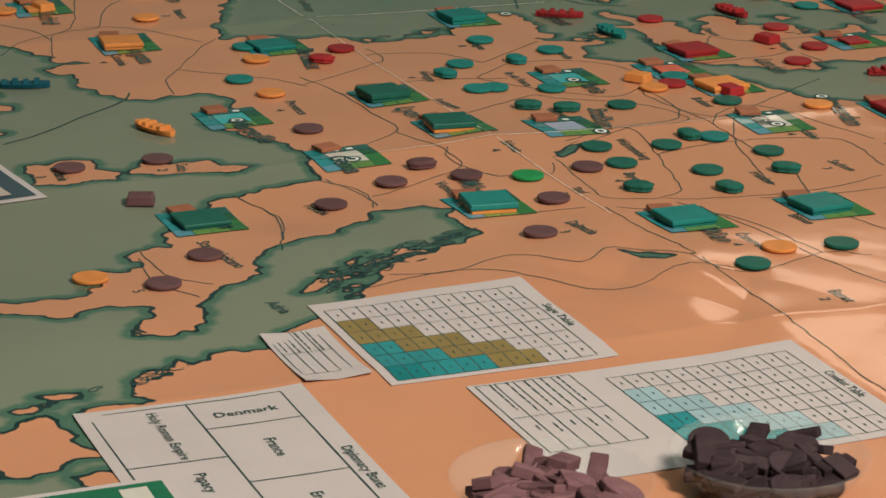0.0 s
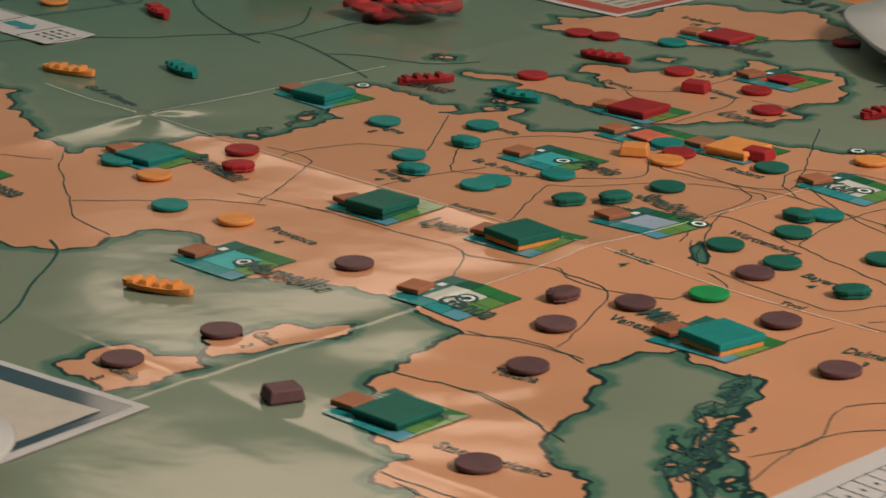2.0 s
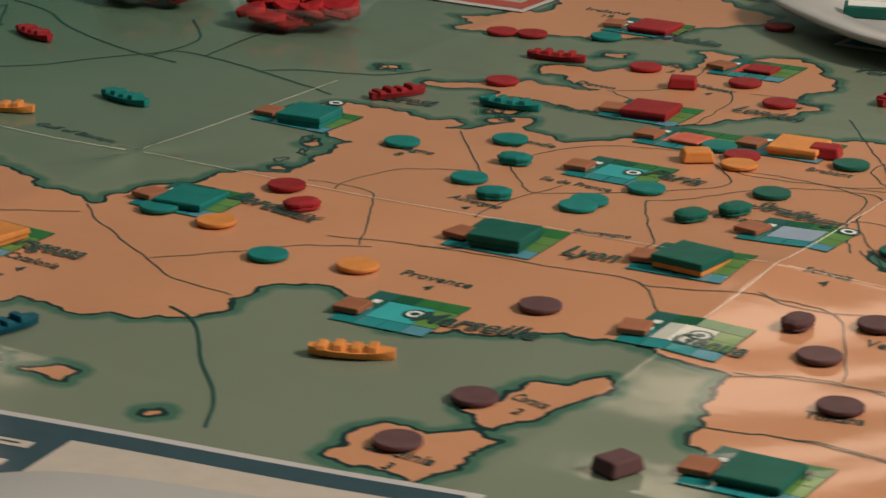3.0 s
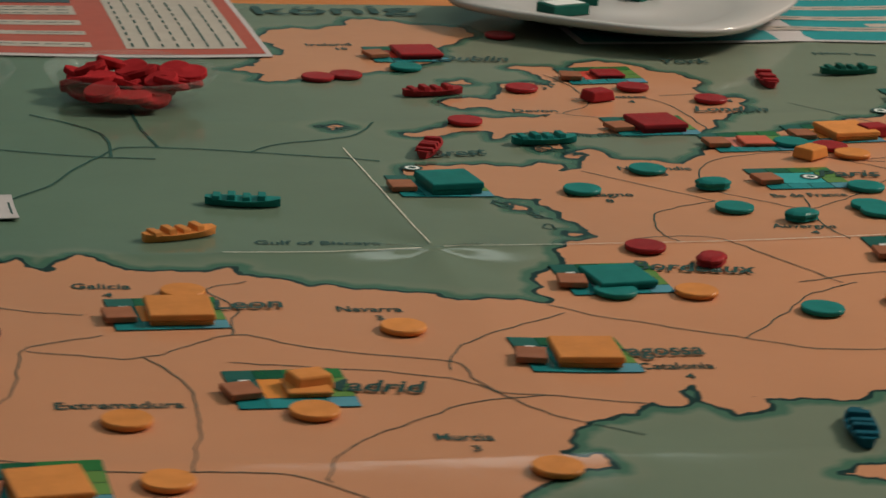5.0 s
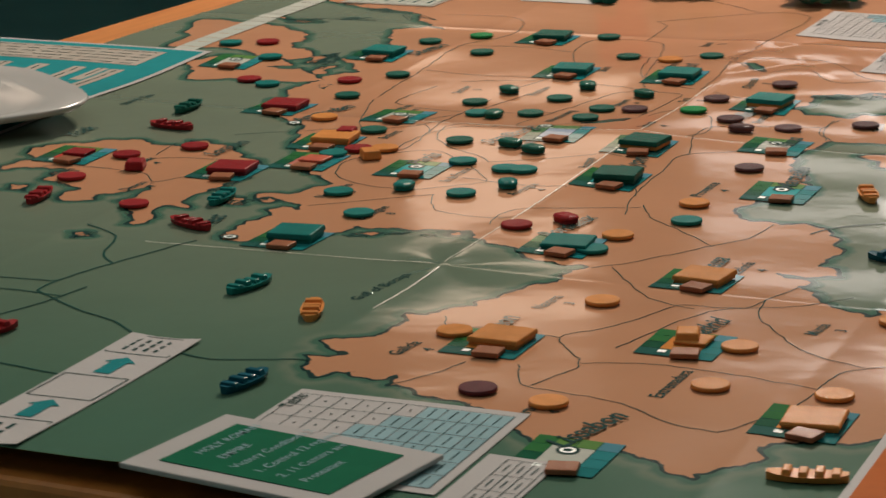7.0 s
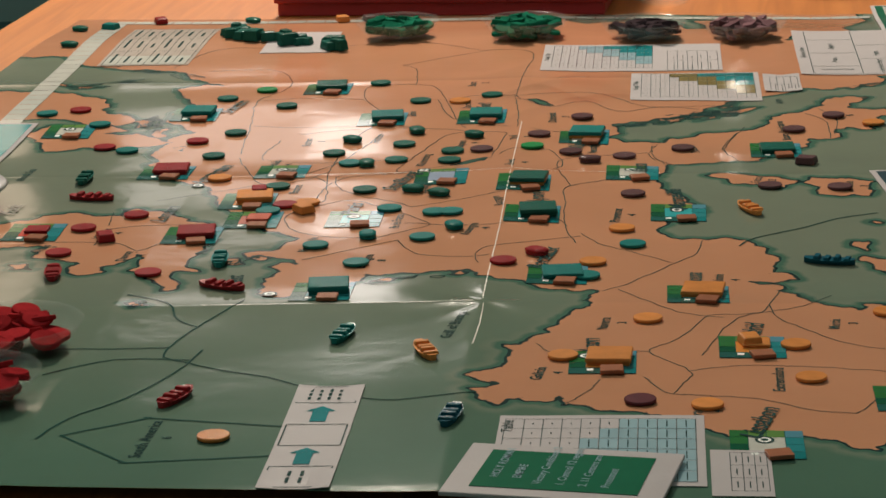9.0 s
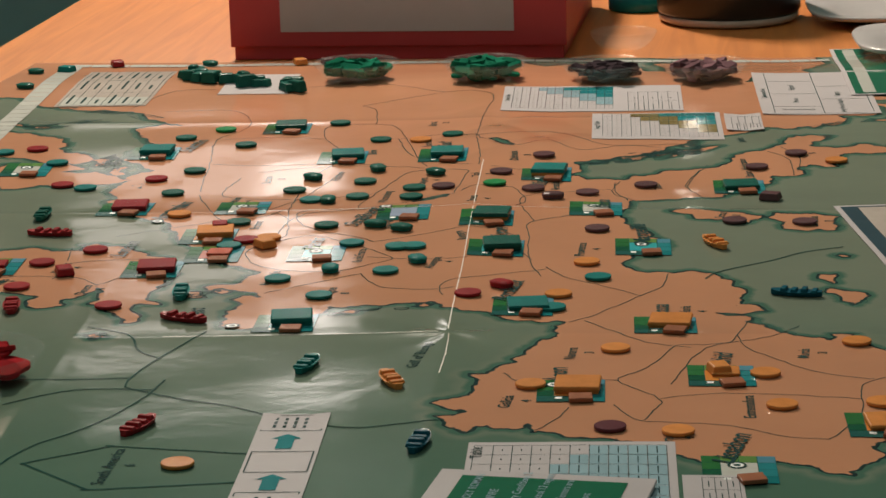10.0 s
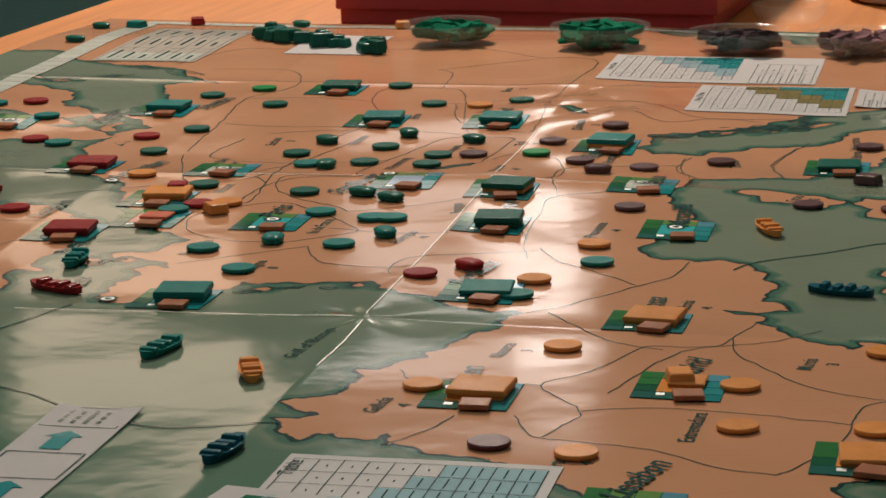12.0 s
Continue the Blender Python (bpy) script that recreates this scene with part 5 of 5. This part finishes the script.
# plates and dishes ----------------------------------------------------------------
def plate(x, y, r, label, z=None, rim=0.012, turn=0.0):
    prof = [(0, 0.003), (r * 0.52, 0.003), (r * 0.56, 0.0), (r * 0.6, 0.003), (r * 0.97, rim - 0.003), (r, rim), (r * 0.985, rim + 0.0015),
            (r * 0.66, 0.0085), (r * 0.60, 0.0065), (r * 0.28, 0.0062), (r * 0.25, 0.0070), (0, 0.0066)]
    bm = lathe_bm(prof, 96)
    for v in bm.verts:
        far = math.hypot(v.co.x, v.co.y)
        if far > r * 0.3:
            c, d = abs(v.co.x) / far, abs(v.co.y) / far
            k = 0.96 / (c ** 3.4 + d ** 3.4) ** (1 / 3.4)
            k = 1 + (k - 1) * min(1, (far / r - 0.3) / 0.5)
            v.co.x, v.co.y = v.co.x * k, v.co.y * k
    ob = tagged(part("plate", bm, CHINA, smooth=True), label, "plate")
    ob.matrix_basis = pose(x * CM, y * CM, (hz(x, y) + 0.17 if z is None else z) * CM, 0, 0, turn)
    return ob


plate(21.3, 42.6, 0.092, "white squarish china plate with game blocks on a teal sheet", turn=-38)
plate(27.3, -38.6, 0.086, "white squarish china plate standing on a navy player sheet", turn=12)
plate(-13.0, -36.6, 0.088, "white china plate with game blocks on an orange sheet")
plate(89.0, -38.0, 0.080, "white china plate standing on a green player sheet")
plate(111.5, -36.5, 0.090, "white china plate standing on the wooden table", -0.93)
for x, y, turn in ((17.2, 40.2, 20), (18.8, 43.2, -12), (23.0, 44.6, 40), (-11.0, -34.5, 15), (-14.5, -37.2, 60)):
    ob = thing("unit_block", "dark green block with a white top lying on a plate", "game piece", "plate blocks", at=pose(x * CM, y * CM, (hz(21.3, 42.6) + 0.83 if y > 0 else hz(-13.0, -36.6) + 0.83) * CM, 0, 0, turn))
    part("body", box_bm(0.024, 0.016, 0.006, 0.0006), PIECE["green"], ob)
    part("label_plate", box_bm(0.020, 0.012, 0.0005, 0.0002, (0, 0, 0.006)), CHALK, ob, "white printed top")


def dish(x, y, label, r=0.036, colour=None, count=70, seed=1, z=None):
    base = (hz(x, y) + 0.06) * CM if z is None else z
    prof = [(0, 0.0), (r * 0.60, 0.0), (r * 0.68, 0.0008), (r * 0.86, 0.0062), (r * 0.96, 0.0118), (r, 0.0142), (r * 0.985, 0.0150), (r * 0.94, 0.0122), (r * 0.83, 0.0068), (r * 0.65, 0.0022), (0, 0.0018)]
    ob = tagged(part("dish", lathe_bm(prof, 56), GLASS, smooth=True), label, "dish", "clear dishes")
    ob.matrix_basis = pose(x * CM, y * CM, base)
    ob.visible_shadow = False
    if colour:
        rd = random.Random(seed)
        bm = bmesh.new()
        for k in range(count):
            rr, a = r * 0.70 * math.sqrt(rd.random()), rd.uniform(0, 6.28)
            zz = 0.0026 + 0.0075 * rd.random() + 0.003 * (rr / r) ** 2
            b2 = lathe_bm([(0, 0), (0.0074, 0), (0.0078, 0.0004), (0.0078, 0.0024), (0.0074, 0.0028), (0, 0.0028)], 18) if colour == "red" or k % 3 == 0 else box_bm(rd.uniform(0.009, 0.017), rd.uniform(0.006, 0.009), rd.uniform(0.003, 0.005), 0.0006)
            m = pose(rr * math.cos(a), rr * math.sin(a), zz, rd.uniform(-20, 20), rd.uniform(-20, 20), rd.uniform(0, 360))
            bmesh.ops.transform(b2, matrix=m, verts=b2.verts[:])
            me = bpy.data.meshes.new("tmp")
            b2.to_mesh(me)
            b2.free()
            bm.from_mesh(me)
            bpy.data.meshes.remove(me)
        pile = tagged(part("token_pile", bm, PILE[colour]), PILE_WORDS[colour] + " wooden tokens heaped in a clear dish", "token pile", kind="stuff")
        pile.matrix_basis = pose(x * CM, y * CM, base)


PILE = {k: material("pile_wood_" + k, c, rough=0.4, spec=0.0, vary=0.5, scale=120, island=True) for k, c in {
    "green": (0.012, 0.12, 0.07), "dark": (0.05, 0.035, 0.04), "mauve": (0.17, 0.09, 0.10), "red": (0.32, 0.022, 0.026)}.items()}
PILE_WORDS = {"green": "green painted", "dark": "dark brown", "mauve": "mauve brown", "red": "red painted"}
dish(77.2, 12.2, "clear plastic dish full of green tokens on the map", colour="green", seed=3)
dish(76.3, 1.3, "clear plastic dish full of dark green tokens", colour="green", seed=4, count=60)
dish(75.3, -8.6, "clear plastic dish full of dark brown tokens", colour="dark", seed=5)
dish(74.8, -16.8, "clear plastic dish full of mauve brown tokens", colour="mauve", seed=6)
dish(-8.0, 25.0, "clear plastic dish full of red tokens on the map", colour="red", seed=7, count=55, r=0.040)
dish(-17.2, 25.2, "clear plastic dish heaped with red tokens", colour="red", seed=8, count=55, r=0.040)
dish(97.6, -10.3, "empty clear plastic dish on the wooden table", r=0.031, z=-0.0094)

# white card with a heap of dark ships, at the east edge
heap = sheet("supply_card", "white supply card lying on the map under dark green tokens", "card", 71.0, 17.3, 80.5, 23.1)
rd = random.Random(11)
for k in range(26):
    u = rd.random()
    x, y = 79.5 - 7.5 * u + rd.uniform(-1.2, 1.2), 27.0 - 10.0 * u + rd.uniform(-0.7, 0.7)
    ob = tagged(part("supply_token", box_bm(rd.uniform(0.010, 0.02), 0.009, 0.006 + 0.004 * rd.random(), 0.001, taper=0.8), PIECE["green"]),
                "dark green wooden token in a loose heap on the map", "game piece", "supply tokens")
    ob.matrix_basis = place(x, y, rd.uniform(0, 180), 0.07)

# number track along the north and east edges of the map
for k in range(39):
    flat_cell("track_cell", 86.0, 36.58 - k * 1.7, 87.2, 38.2 - k * 1.7, FIELD["white"], game_map, 0.05)
for k in range(26):
    flat_cell("track_cell", 84.28 - k * 1.7, 37.2, 85.9 - k * 1.7, 38.9, FIELD["white"], game_map, 0.05)
for x, y, c in ((86.6, 34.2, "red"), (83.5, 38.1, "teal"), (86.8, 26.0, "green"), (86.6, 18.0, "orange"), (86.6, 15.6, "mauve"), (82.5, 40.6, "green"), (74.5, 39.8, "green")):
    loaf(x, y, 10 * (int(x * 10) % 9), c) if c in ("red", "mauve", "teal", "orange") else barrel(x, y, c)

# red game box and other things on the table
bx = thing("game_box", "large red game box with a white title panel on the table", "box", at=pose(1.083, 0.088, -0.0092, 0, 0, -4.5))
part("tray", box_bm(0.298, 0.300, 0.055, 0.0012), REDBOX, bx)
part("lid", box_bm(0.304, 0.306, 0.085, 0.0015, (0, 0, 0.012)), REDBOX, bx)
part("title_panel", box_bm(0.0012, 0.212, 0.064, 0.0003, (-0.1526, 0.0, 0.026)), PAPER, bx, "white printed title panel")
bm = bmesh.new()
for k in range(11):
    y = 0.085 - 0.0165 * k
    hgt = 0.010 if k % 3 else 0.016
    box_bm(0.0006, 0.0085, hgt, 0, (-0.1534, y, 0.062), bm=bm)
part("title_lettering", bm, INK, bx)

cup = thing("coffee_pot", "black round pot with a pale foot on the table", "pot", at=pose(1.125, -0.205, -0.0092))
part("body", lathe_bm([(0, 0.008), (0.066, 0.008), (0.069, 0.012), (0.064, 0.09), (0.05, 0.13), (0, 0.135)], 56), BLACK, cup, smooth=True)
part("foot", lathe_bm([(0, 0), (0.062, 0), (0.067, 0.003), (0.067, 0.008), (0.062, 0.0085), (0, 0.0085)], 56), FIELD["cream"], cup, "pale foot ring", smooth=True)
lid = tagged(part("jar_lid", lathe_bm([(0, 0), (0.03, 0), (0.031, 0.002), (0.031, 0.014), (0.029, 0.016), (0, 0.016)], 40), FIELD["t1"], smooth=True),
             "round teal blue lid lying on the table", "lid")
lid.matrix_basis = pose(1.20, -0.12, -0.0092)
